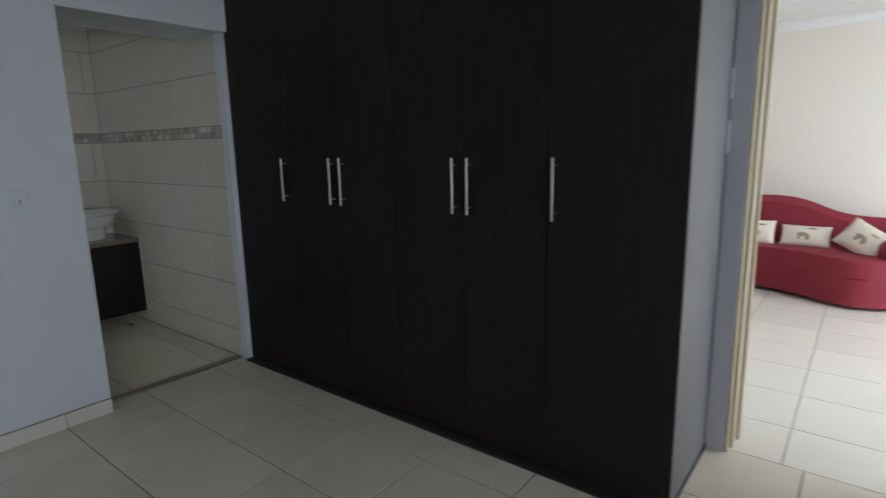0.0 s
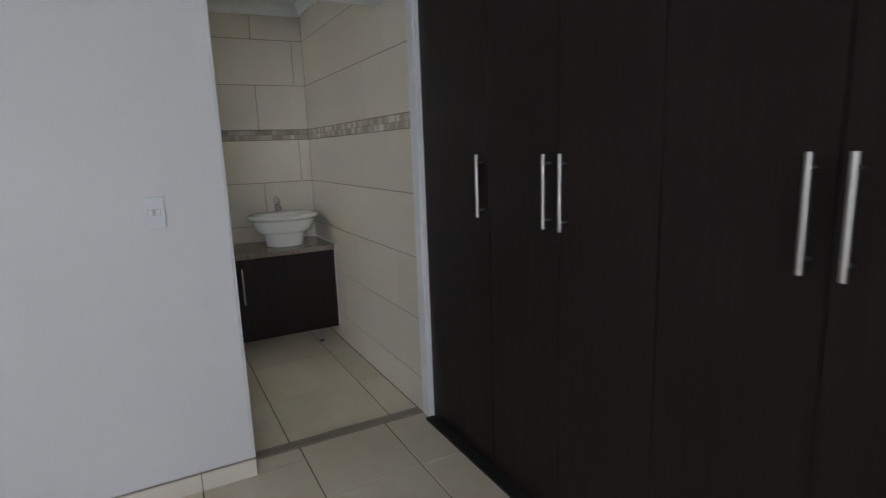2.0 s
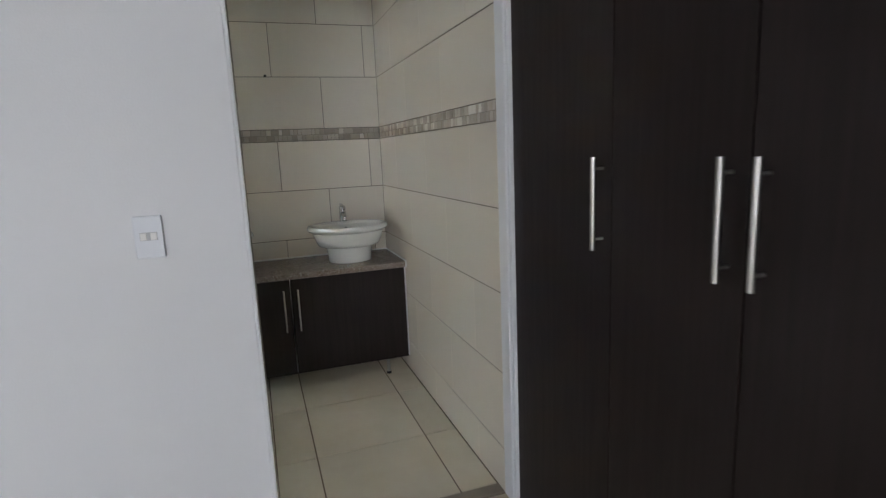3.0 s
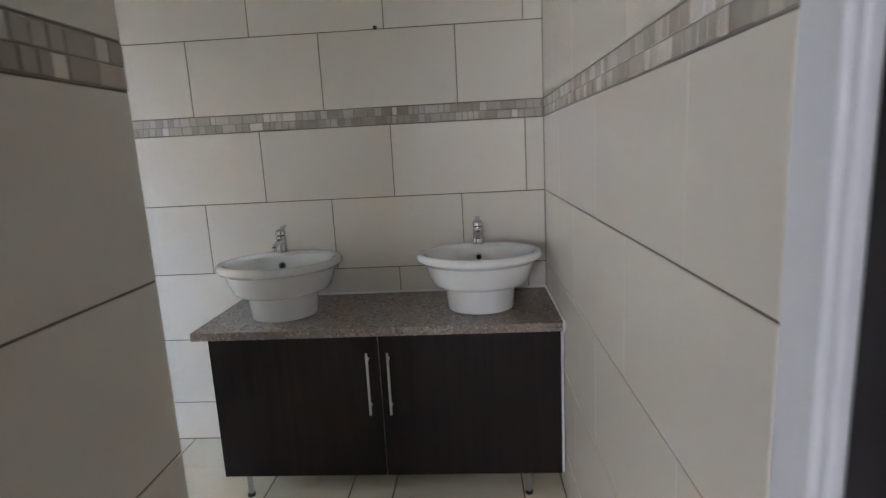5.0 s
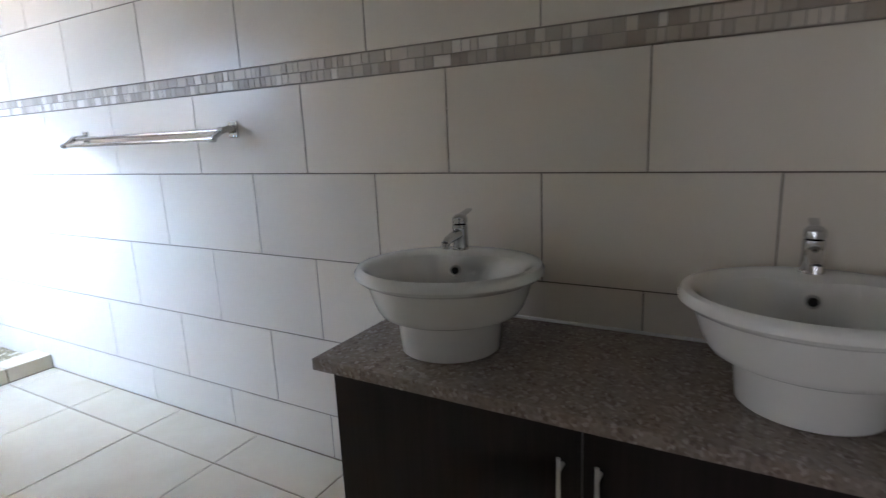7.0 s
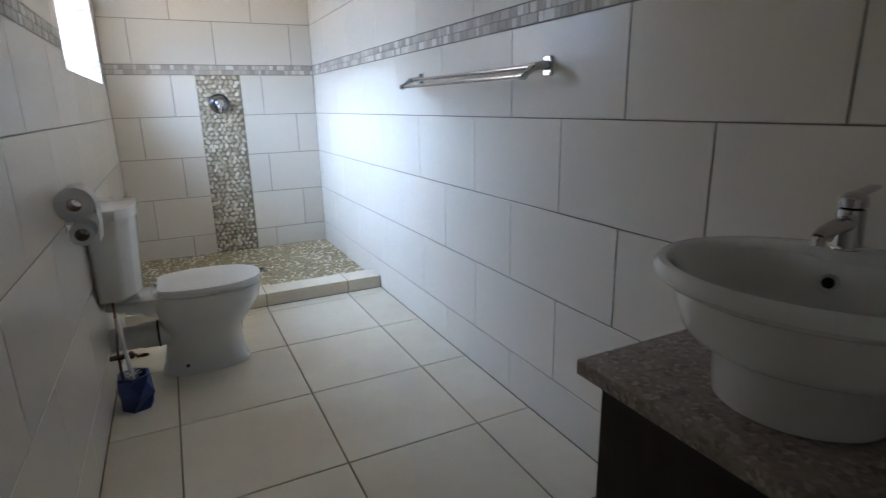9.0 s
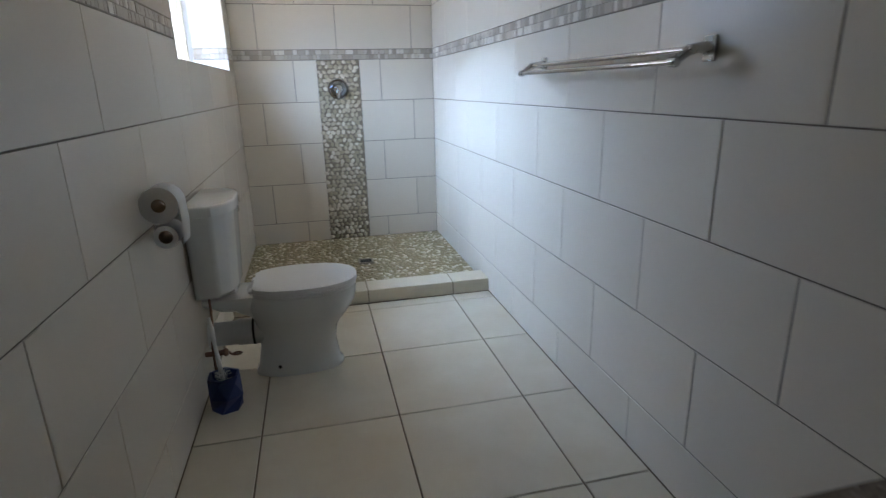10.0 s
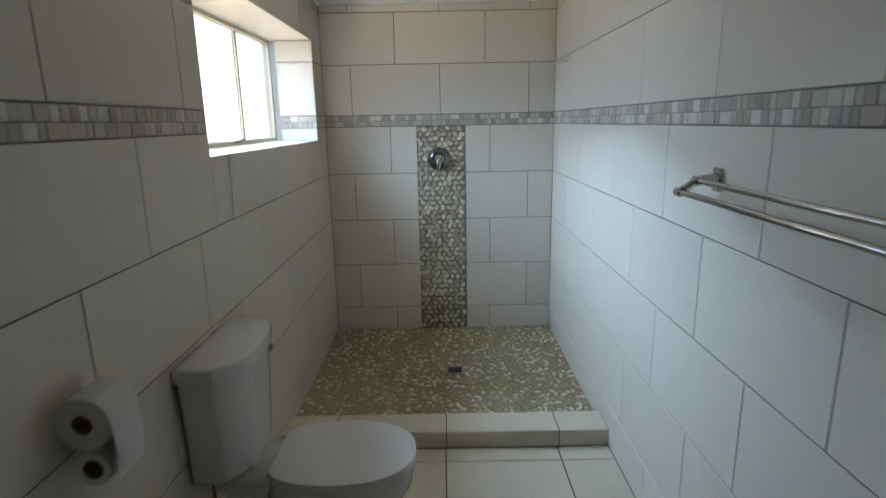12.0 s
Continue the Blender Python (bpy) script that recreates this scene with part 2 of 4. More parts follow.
def part(name, bm, mat, parent=None, label="", smooth=False, m=None):
    ob = new(name, mesh_of(name, bm, mat, smooth))
    if parent:
        ob.parent = parent
    if m is not None:
        ob.matrix_basis = m
    if label:
        ob["label"] = label
    return ob


def box(bm, x0, x1, y0, y1, z0, z1, bevel=0.0, seg=2):
    r = bmesh.ops.create_cube(bm, size=1)
    for v in r["verts"]:
        v.co = Vector((x0 + (v.co.x + 0.5) * (x1 - x0), y0 + (v.co.y + 0.5) * (y1 - y0), z0 + (v.co.z + 0.5) * (z1 - z0)))
    if bevel:
        edges = {e for v in r["verts"] for e in v.link_edges}
        bmesh.ops.bevel(bm, geom=list(edges), offset=bevel, segments=seg, affect="EDGES", profile=0.5)
    return bm


def boxes(*items, bevel=0.0):
    bm = bmesh.new()
    for it in items:
        box(bm, *it, bevel=bevel)
    return bm


def loft(bm, rings, seg=32, close_bottom=True, close_top=True):
    """rings: (cx, cy, rx, ry, z); a stack of ellipses."""
    rows = []
    for cx, cy, rx, ry, z in rings:
        rows.append([bm.verts.new((cx + rx * math.cos(2 * math.pi * i / seg), cy + ry * math.sin(2 * math.pi * i / seg), z)) for i in range(seg)])
    for a, b in zip(rows, rows[1:]):
        for i in range(seg):
            j = (i + 1) % seg
            bm.faces.new((a[i], a[j], b[j], b[i]))
    if close_bottom:
        bm.faces.new(rows[0][::-1])
    if close_top:
        bm.faces.new(rows[-1])
    return bm


def tube(bm, points, r, seg=12):
    """A round bar along a line of points."""
    pts = [Vector(p) for p in points]
    rows = []
    up = Vector((0.13, 0.29, 0.95))
    for i, p in enumerate(pts):
        d = (pts[min(i + 1, len(pts) - 1)] - pts[max(i - 1, 0)]).normalized()
        s = d.cross(up).normalized()
        t = s.cross(d)
        rr = r[i] if isinstance(r, (list, tuple)) else r
        rows.append([bm.verts.new(p + (s * math.cos(2 * math.pi * k / seg) + t * math.sin(2 * math.pi * k / seg)) * rr) for k in range(seg)])
    for a, b in zip(rows, rows[1:]):
        for k in range(seg):
            bm.faces.new((a[k], a[(k + 1) % seg], b[(k + 1) % seg], b[k]))
    bm.faces.new(rows[0][::-1])
    bm.faces.new(rows[-1])
    return bm


def prism(bm, outline, z0, z1, bevel=0.0):
    """An outline of (x, y) drawn up from z0 to z1, its top edge rounded."""
    lo = [bm.verts.new((x, y, z0)) for x, y in outline]
    hi = [bm.verts.new((x, y, z1)) for x, y in outline]
    n = len(outline)
    bm.faces.new(lo[::-1])
    top = bm.faces.new(hi)
    for i in range(n):
        bm.faces.new((lo[i], lo[(i + 1) % n], hi[(i + 1) % n], hi[i]))
    if bevel:
        bmesh.ops.bevel(bm, geom=list(top.edges), offset=bevel, segments=3, affect="EDGES", profile=0.5)
    return bm


def thing(name, at, label, category, group="", kind=""):
    ob = new(name)
    ob.location = at
    return tagged(ob, label, category, group, kind)


SLABS = {}


def slab_mesh(name, w, h, t, mat, edge=0.0015):
    """A flat piece with softened front edges, its face up at z = 0; shared by alike pieces."""
    key = (name, round(w, 3), round(h, 3), t, mat.name)
    if key not in SLABS:
        a, b, e = w / 2, h / 2, edge
        v = [(sx * a, sy * b, -t) for sx, sy in ((-1, -1), (1, -1), (1, 1), (-1, 1))]
        v += [(sx * a, sy * b, -e) for sx, sy in ((-1, -1), (1, -1), (1, 1), (-1, 1))]
        v += [(sx * (a - e), sy * (b - e), 0) for sx, sy in ((-1, -1), (1, -1), (1, 1), (-1, 1))]
        f = [(8, 9, 10, 11)]
        for k in range(4):
            j = (k + 1) % 4
            f += [(k, j, 4 + j, 4 + k), (4 + k, 4 + j, 8 + j, 8 + k)]
        me = bpy.data.meshes.new(name)
        me.from_pydata(v, [], f)
        me.materials.append(mat)
        SLABS[key] = me
    return SLABS[key]


def plane_frame(origin, u, v):
    u, v = Vector(u), Vector(v)
    n = u.cross(v)
    m = Matrix((u, v, n)).transposed().to_4x4()
    return Matrix.Translation(origin) @ m


def lay(parent, name, frame_m, rects, mat, t=0.008, gap=0.004, sink=0.0, rng=None, side_gap=None):
    """Lays pieces as objects of their own in the plane of frame_m; rects are (a0, a1, b0, b1)."""
    for a0, a1, b0, b1 in rects:
        if a1 - a0 < 0.012 or b1 - b0 < 0.012:
            continue
        ob = new(name, slab_mesh(name, a1 - a0 - (gap if side_gap is None else side_gap), b1 - b0 - gap, t, mat))
        ob.parent = parent
        d = rng.uniform(-sink, sink) if rng else 0
        ob.matrix_basis = frame_m @ Matrix.Translation(((a0 + a1) / 2, (b0 + b1) / 2, d))


def courses(lo, hi, rows, joints_a, joints_b, first_a):
    """Bonded rows: rows are (z0, z1); joints alternate between the two sets."""
    out = []
    for i, (z0, z1) in enumerate(rows):
        js = joints_a if (i % 2 == 0) == first_a else joints_b
        xs = [lo] + sorted(j for j in js if lo + 0.01 < j < hi - 0.01) + [hi]
        out += [(p, q, z0, z1) for p, q in zip(xs, xs[1:])]
    return out


# ---- dimensions ----
XW, XE, XB, YN, YS = -4.80, -3.257, -2.822, 1.792, -3.732
DOOR_Y, DOOR_Z = 0.924, 2.103
TILE_END = -2.935
WIN_Y0, WIN_Y1, WIN_Z0, WIN_Z1 = -3.48, -1.828, 1.400, 2.0
WX = -3.0
XO = -2.94
DADO0, DADO1 = 1.476, 1.552
LOWER = [(0.0, 0.193), (0.193, 0.515), (0.515, 0.838), (0.838, 1.16), (1.16, DADO0)]
UPPER = [(DADO1, 1.875), (1.875, 2.197), (2.197, 2.45)]
CURB_Y0, CURB_Y1, CURB_Z, SHOWER_Z = -2.42, -2.249, 0.085, 0.025
BED_X1, BED_Y0, BED_Y1 = 2.2, -1.55, 2.43
WARD_X0, WARD_X1, WARD_Y = -2.857, -0.128, 1.818
LIV_X0, LIV_X1, LIV_Y0, LIV_Y1 = -2.2, 2.7, 2.61, 6.35
TOP = 2.62


def structure(name, bm, mat, label, category="wall"):
    return tagged(part(name, bm, mat), label, category, kind="structure")


# ---- ground and shell ----
# Added glowing panel in place of an overexposed sky
structure("backdrop", boxes((-30, 40, -60.2, -60, -0.3, 45)), BACKDROP_GLOW, "glowing white panel standing in for the bright sky", "backdrop")
structure("ground", boxes((-120, 120, -120, 120, -0.5, -0.12)), GROUND, "bare brown yard soil outside the house", "ground")
floor = structure("floor", boxes((-5.1, BED_X1 + 0.25, -4.1, LIV_Y1 + 0.25, -0.12, -0.004)), FLOOR_GROUT,
                  "cream ceramic floor tiles with dark brown grout", "floor")

wall_west = structure("wall_west", boxes((XW - 0.25, XW - 0.013, YS - 0.3, YN + 0.3, -0.1, TOP)), OUTER, "bathroom wall of cream tiles with a mosaic band")
wall_north = structure("wall_north", boxes((XW - 0.013, WARD_X0 - 0.025, YN + 0.013, YN + 0.3, -0.004, TOP)), PAINT,
                       "bathroom side wall of cream tiles with a mosaic band")
part("plaster_return", boxes((TILE_END + 0.002, WARD_X0 - 0.003, YN - 0.002, YN + 0.012, 0, DOOR_Z), (WARD_X0 - 0.024, WARD_X0 - 0.003, YN + 0.013, YN + 0.3, 0, DOOR_Z), bevel=0.005),
     PAINT, wall_north, "white painted plaster edge")
wall_south = structure("wall_south", boxes((XW - 0.013, XE + 0.31, YS - 0.3, YS - 0.013, -0.1, TOP)), OUTER, "shower end wall of cream tiles with a pebble strip")
wall_east = structure("wall_east", boxes(
    (XE + 0.013, XB, BED_Y0 - 0.22, DOOR_Y - 0.013, -0.004, TOP),
    (XE + 0.013, XO, WIN_Y1 + 0.012, BED_Y0 - 0.22, -0.1, TOP),
    (XE + 0.013, XO, WIN_Y0 - 0.012, WIN_Y1 + 0.012, -0.1, WIN_Z0 - 0.012),
    (XE + 0.013, XO, WIN_Y0 - 0.012, WIN_Y1 + 0.012, WIN_Z1 + 0.012, TOP),
    (XE + 0.013, XO, YS - 0.013, WIN_Y0 - 0.012, -0.1, TOP),
    (XE + 0.013, XB, DOOR_Y - 0.013, YN + 0.2, DOOR_Z, TOP)), PAINT, "white painted wall with a doorway, tiled on the bathroom side")

for owner, item in ((wall_west, (XW - 0.012, XW - 0.0025, YS - 0.01, YN + 0.01, 0, TOP - 0.1)),
                    (wall_north, (XW, TILE_END, YN + 0.0025, YN + 0.012, 0, TOP - 0.1)),
                    (wall_south, (XW, XE, YS - 0.012, YS - 0.0025, 0, TOP - 0.1))):
    part("grout_bed", boxes(item), GROUT, owner)
part("grout_bed", boxes((XE + 0.0025, XE + 0.012, WIN_Y1 + 0.011, DOOR_Y - 0.0025, 0, TOP - 0.1),
                        (XE + 0.0025, XE + 0.012, WIN_Y0 - 0.011, WIN_Y1 + 0.011, 0, WIN_Z0 - 0.0025),
                        (XE + 0.0025, XE + 0.012, WIN_Y0 - 0.011, WIN_Y1 + 0.011, WIN_Z1 + 0.0025, TOP - 0.1),
                        (XE + 0.0025, XE + 0.012, YS, WIN_Y0 - 0.011, 0, TOP - 0.1),
                        (XE + 0.0025, XE + 0.012, DOOR_Y - 0.0025, YN, DOOR_Z + 0.002, TOP - 0.1),
                        (XE + 0.012, XB - 0.03, DOOR_Y - 0.012, DOOR_Y - 0.0025, 0, DOOR_Z)), GROUT, wall_east)
part("plaster_edge", boxes((XB - 0.032, XB - 0.0005, DOOR_Y - 0.013, DOOR_Y, 0.0, DOOR_Z), bevel=0.004), PAINT, wall_east, "white plaster edge of the doorway")

# bathroom ceiling, falling slightly towards the shower
def ceiling_z(y):
    return 2.374 + (y - YN) * 0.0232


bm = bmesh.new()
lo = [bm.verts.new((x, y, ceiling_z(y) + 0.07)) for x, y in ((XW - 0.01, YS - 0.01), (XE + 0.01, YS - 0.01), (XE + 0.01, YN + 0.01), (XW - 0.01, YN + 0.01))]
hi = [bm.verts.new((v.co.x, v.co.y, v.co.z + 0.05)) for v in lo]
bm.faces.new(lo[::-1])
bm.faces.new(hi)
for i in range(4):
    bm.faces.new((lo[i], lo[(i + 1) % 4], hi[(i + 1) % 4], hi[i]))
structure("ceiling_bath", bm, CEILING_MAT, "plain white painted bathroom ceiling", "ceiling")


def cornice(name, p, q, inward, zf, size=0.075):
    """A cove moulding from p to q along the top of a wall."""
    bm = bmesh.new()
    prof = [(0, 0), (0.012, 0), (0.016, 0.012)] + [(0.016 + (size - 0.02) * (1 - math.cos(a)), 0.012 + (size - 0.02) * math.sin(a)) for a in (0.4, 0.8, 1.2, 1.57)] + [(size, size), (0, size)]
    rows = []
    for x, y in (p, q):
        rows.append([bm.verts.new((x + inward[0] * d, y + inward[1] * d, zf(y) + h)) for d, h in prof])
    for i in range(len(prof)):
        j = (i + 1) % len(prof)
        bm.faces.new((rows[0][i], rows[0][j], rows[1][j], rows[1][i]))
    bm.faces.new(rows[0])
    bm.faces.new(rows[1][::-1])
    return structure(name, bm, CEILING_MAT, "white coved plaster cornice below the ceiling", "cornice")


cornice("cornice_west", (XW, YS), (XW, YN), (1, 0), ceiling_z)
cornice("cornice_east", (XE, YS), (XE, YN), (-1, 0), ceiling_z)
cornice("cornice_south", (XW + 0.001, YS), (XE - 0.001, YS), (0, 1), ceiling_z)
cornice("cornice_north", (XW + 0.001, YN), (XE - 0.001, YN), (0, -1), ceiling_z)

# bedroom shell
BW0, BW1, BWZ0, BWZ1 = -1.2, 0.3, 0.85, 2.15
structure("wall_bedroom_south", boxes((XB + 0.001, BED_X1 + 0.2, BED_Y0 - 0.22, BED_Y0, -0.1, TOP)), PAINT, "plain white painted bedroom wall")
structure("wall_bedroom_east", boxes((BED_X1, BED_X1 + 0.22, BED_Y0, BW0, -0.004, TOP), (BED_X1, BED_X1 + 0.22, BW1, BED_Y1, -0.004, TOP),
                                     (BED_X1, BED_X1 + 0.22, BW0, BW1, -0.004, BWZ0), (BED_X1, BED_X1 + 0.22, BW0, BW1, BWZ1, TOP)), PAINT,
          "white painted bedroom wall with a window")
DX0, DX1 = -0.04, 0.79
FX0, FX1 = -0.147, -0.056
structure("wall_bedroom_north", boxes((XB + 0.0, FX0, BED_Y1, LIV_Y0, -0.004, TOP), (DX1 + 0.10, BED_X1 + 0.2, BED_Y1, LIV_Y0, -0.004, TOP),
                                      (FX0, DX1 + 0.10, BED_Y1, LIV_Y0, 2.12, TOP)), PAINT, "white painted wall with the door to the lounge")
structure("ceiling_bedroom", boxes((XB + 0.001, BED_X1, BED_Y0, BED_Y1, 2.55, TOP)), CEILING_MAT, "plain white painted bedroom ceiling", "ceiling")
# lounge shell
LW0, LW1, LWZ0, LWZ1 = 3.4, 5.8, 0.4, 2.2
structure("wall_lounge_north", boxes((LIV_X0 - 0.2, LIV_X1 + 0.2, LIV_Y1, LIV_Y1 + 0.2, -0.1, TOP)), CREAM_PAINT, "cream painted lounge wall behind the sofa")
structure("wall_lounge_west", boxes((LIV_X0 - 0.2, LIV_X0, LIV_Y0, LIV_Y1, -0.1, TOP)), CREAM_PAINT, "cream painted lounge side wall")
structure("wall_lounge_east", boxes((LIV_X1, LIV_X1 + 0.2, LIV_Y0, LW0, -0.1, TOP), (LIV_X1, LIV_X1 + 0.2, LW1, LIV_Y1, -0.1, TOP),
                                    (LIV_X1, LIV_X1 + 0.2, LW0, LW1, -0.1, LWZ0), (LIV_X1, LIV_X1 + 0.2, LW0, LW1, LWZ1, TOP)), CREAM_PAINT,
          "cream painted lounge wall with a wide window")
structure("ceiling_lounge", boxes((LIV_X0, LIV_X1, LIV_Y0, LIV_Y1, 2.50, TOP)), CEILING_MAT, "plain white lounge ceiling", "ceiling")
cornice("cornice_lounge", (LIV_X0, LIV_Y1), (LIV_X1, LIV_Y1), (0, -1), lambda y: 2.4145, 0.085)
structure("roof", boxes((-5.3, XO + 0.05, -4.1, 7.0, TOP, TOP + 0.12), (XO + 0.05, 3.2, BED_Y0 - 0.3, 7.0, TOP, TOP + 0.12)), OUTER, "flat roof slab over the rooms", "roof")

# lounge door frame of pressed steel
frame_ob = structure("door_frame", boxes((FX0, FX1, BED_Y1 - 0.014, BED_Y1 + 0.02, 0, 2.12),
                                         (DX1 + 0.012, DX1 + 0.10, BED_Y1 - 0.014, BED_Y1 + 0.02, 0, 2.12),
                                         (FX0, DX1 + 0.10, BED_Y1 - 0.014, BED_Y1 + 0.02, 2.12, 2.20), bevel=0.004), FRAME_GREY,
                     "grey painted pressed-steel door frame with cream inner edge", "door frame")
for name, item in (("jamb_edge", (FX1 + 0.001, FX1 + 0.010, BED_Y1 - 0.010, BED_Y1 + 0.042, 0, 2.11)),
                   ("jamb_lining", (FX1 + 0.001, FX1 + 0.022, BED_Y1 + 0.043, LIV_Y0 - 0.04, 0, 2.11)),
                   ("jamb_lining", (FX1 + 0.001, FX1 + 0.033, LIV_Y0 - 0.039, LIV_Y0 + 0.012, 0, 2.11)),
                   ("jamb_lining", (DX1 - 0.012, DX1 + 0.011, BED_Y1, LIV_Y0 + 0.012, 0, 2.10)),
                   ("head_lining", (FX1 + 0.035, DX1 - 0.014, BED_Y1, LIV_Y0 + 0.012, 2.10, 2.118))):
    part(name, boxes(item, bevel=0.002), BRASS_PAINT, frame_ob, "cream painted jamb")
part("strike_plate", boxes((FX1 + 0.0225, FX1 + 0.025, BED_Y1 + 0.055, BED_Y1 + 0.085, 1.08, 1.21), bevel=0.0008), STEEL, frame_ob, "steel strike plate")


def contact_sensor(z0, z1, label):
    t = thing("alarm_contact", (FX0 - 0.004, BED_Y1 - 0.014, z0), label, "alarm contact")
    part("housing", boxes((-0.016, 0.022, -0.028, 0.0, 0, z1 - z0), bevel=0.007), PLASTIC, t)
    part("seam", boxes((-0.0165, 0.0225, -0.0285, -0.001, (z1 - z0) * 0.48, (z1 - z0) * 0.50)), GREY_PLASTIC, t)
    return t


contact_sensor(1.563, 1.685, "small white plastic alarm contact on the door frame")
contact_sensor(1.346, 1.481, "longer white plastic alarm contact below the other")


# ---- windows ----
def window_unit(name, x, y0, y1, z0, z1, bars, label, paint, e=0.035, bar=0.018):
    root = thing(name, (x, y0, z0), label, "window", kind="structure")
    w, h = y1 - y0, z1 - z0
    part("window_frame", boxes((-0.02, 0.02, 0, e, 0, h), (-0.02, 0.02, w - e, w, 0, h), (-0.02, 0.02, e, w - e, 0, e),
                               (-0.02, 0.02, e, w - e, h - e, h), bevel=0.004), paint, root)
    edges = [e] + [w * b for b in bars] + [w - e]
    for b in bars:
        part("mullion", boxes((-bar, bar, w * b - bar, w * b + bar, e, h - e), bevel=0.003), paint, root)
    for a, b in zip(edges, edges[1:]):
        p = part("pane", boxes((-0.002, 0.002, a, b, e - 0.005, h - e + 0.005)), GLASS, root)
        p.visible_shadow = False
    return root


win = window_unit("window_1", WX + 0.02, WIN_Y0, WIN_Y1, WIN_Z0 + 0.004, WIN_Z1, (0.33, 0.66), "cream painted steel window set deep in the tiled wall", WINDOW_PAINT, 0.022, 0.011)
bm = bmesh.new()
tube(bm, [(-0.03, 0.62, 0.03), (-0.045, 0.68, 0.022), (-0.05, 0.78, 0.02)], 0.007)
part("window_stay", bm, COPPER, win, "brass peg stay", True)
window_unit("window_2", BED_X1 + 0.12, BW0, BW1, BWZ0, BWZ1, (0.5,), "painted steel bedroom window", WINDOW_PAINT)
window_unit("window_3", LIV_X1 + 0.12, LW0, LW1, LWZ0, LWZ1, (0.33, 0.66), "wide painted steel lounge window", WINDOW_PAINT)

# ---- shower tray ----
shower = structure("shower_floor", boxes((XW, XE, YS, CURB_Y0, 0.0, SHOWER_Z)), PEBBLE_GROUT, "pebble mosaic shower floor in brown grout", "floor")
curb = structure("shower_curb", boxes((XW + 0.001, XE - 0.001, CURB_Y0 + 0.003, CURB_Y1 - 0.003, 0.0, CURB_Z - 0.003)), FLOOR_GROUT,
                 "low tiled kerb of the shower", "kerb")


# ---- bedroom things ----
def bar_handle(parent, x, y, z0, z1, out, r=0.006):
    """A straight steel bar on two posts, standing off along out (unit vector)."""
    o = Vector(out) * 0.032
    bm = bmesh.new()
    tube(bm, [(x + o.x, y + o.y, z0), (x + o.x, y + o.y, z1)], r, 12)
    h = part("handle", bm, STEEL, parent, "brushed steel bar handle", True)
    for z in (z0 + 0.03, z1 - 0.03):
        bm = bmesh.new()
        tube(bm, [(x, y, z), (x + o.x, y + o.y, z)], 0.0042, 8)
        part("handle_post", bm, STEEL, h, "", True)
    return h


WARD_H = 2.54
ward = thing("wardrobe", (WARD_X0, WARD_Y, 0), "built-in wardrobe with six tall dark wenge doors and steel bar handles", "wardrobe")
W = WARD_X1 - WARD_X0
part("carcass", boxes((0.0, 0.018, 0.026, 0.598, 0.03, WARD_H), (0.02, W - 0.026, 0.583, 0.598, 0.03, WARD_H), (0.02, W - 0.026, 0.03, 0.581, 0.06, 0.078),
                      (0.02, W - 0.026, 0.03, 0.581, WARD_H - 0.02, WARD_H), bevel=0.001), CARCASS, ward, "white melamine carcass")
part("plinth", boxes((0.002, W - 0.026, -0.050, 0.03, 0, 0.012), (0.002, W - 0.026, 0.019, 0.03, 0.0145, 0.058), bevel=0.001), BLACK, ward, "black plinth strip")
part("end_panel", boxes((W - 0.024, W - 0.006, 0.022, 0.598, 0.022, WARD_H), bevel=0.0015), END_GREY, ward, "grey laminate end panel")
part("end_plinth", boxes((W - 0.022, W - 0.002, 0.024, 0.597, 0, 0.02), bevel=0.001), BLACK, ward, "black base strip")
seams = [WARD_X0, -2.296, -1.882, -1.481, -1.068, -0.658, WARD_X1]
grips = [-2.334, -1.923, -1.841, -1.108, -1.028, -0.622]
for i, gx in enumerate(grips):
    a, b = seams[i] - WARD_X0 + 0.002, seams[i + 1] - WARD_X0 - 0.002
    d = part("door", boxes((a, b, 0.0, 0.018, 0.016, WARD_H), bevel=0.0015), DARK_WOOD, ward)
    bar_handle(d, gx - WARD_X0, 0.0, 1.100, 1.346, (0, -1, 0), 0.0072)

switch = thing("light_switch", (XB, 0.657, 1.175), "white plastic light switch plate with two small rockers on the wall", "light switch")
part("plate", boxes((0.0005, 0.010, -0.037, 0.037, -0.06, 0.06), bevel=0.003), SWITCH_WHITE, switch)
part("rocker", boxes((0.0102, 0.0135, -0.021, -0.005, -0.008, 0.012), bevel=0.001), PLASTIC, switch, "small rocker")
part("rocker", boxes((0.0102, 0.0135, 0.005, 0.021, -0.008, 0.012), bevel=0.001), PLASTIC, switch, "small rocker")
# Flat grey sheet, colouring in the shade of the gap round the rockers
part("rocker_gap", boxes((0.0098, 0.0105, -0.0225, 0.0225, -0.0095, 0.0135)), SWITCH_GREY, switch)

base = structure("baseboard", boxes((XB + 0.0005, XB + 0.007, BED_Y0, DOOR_Y - 0.001, -0.003, 0.079)), THRESHOLD, "white ceramic skirting tiles", "baseboard")
ys = [DOOR_Y - 0.001, 0.702, 0.263, -0.177, -0.617, -1.057, -1.497]
for y1, y0 in zip(ys, ys[1:]):
    part("tile", boxes((XB + 0.0072, XB + 0.014, y0 + 0.002, y1 - 0.002, -0.002, 0.076), bevel=0.0015), SKIRTING, base)
structure("threshold", boxes((-2.998, -2.938, DOOR_Y + 0.002, YN - 0.002, -0.003, 0.006), bevel=0.002), THRESHOLD, "narrow worn brown threshold strip in the doorway", "threshold")


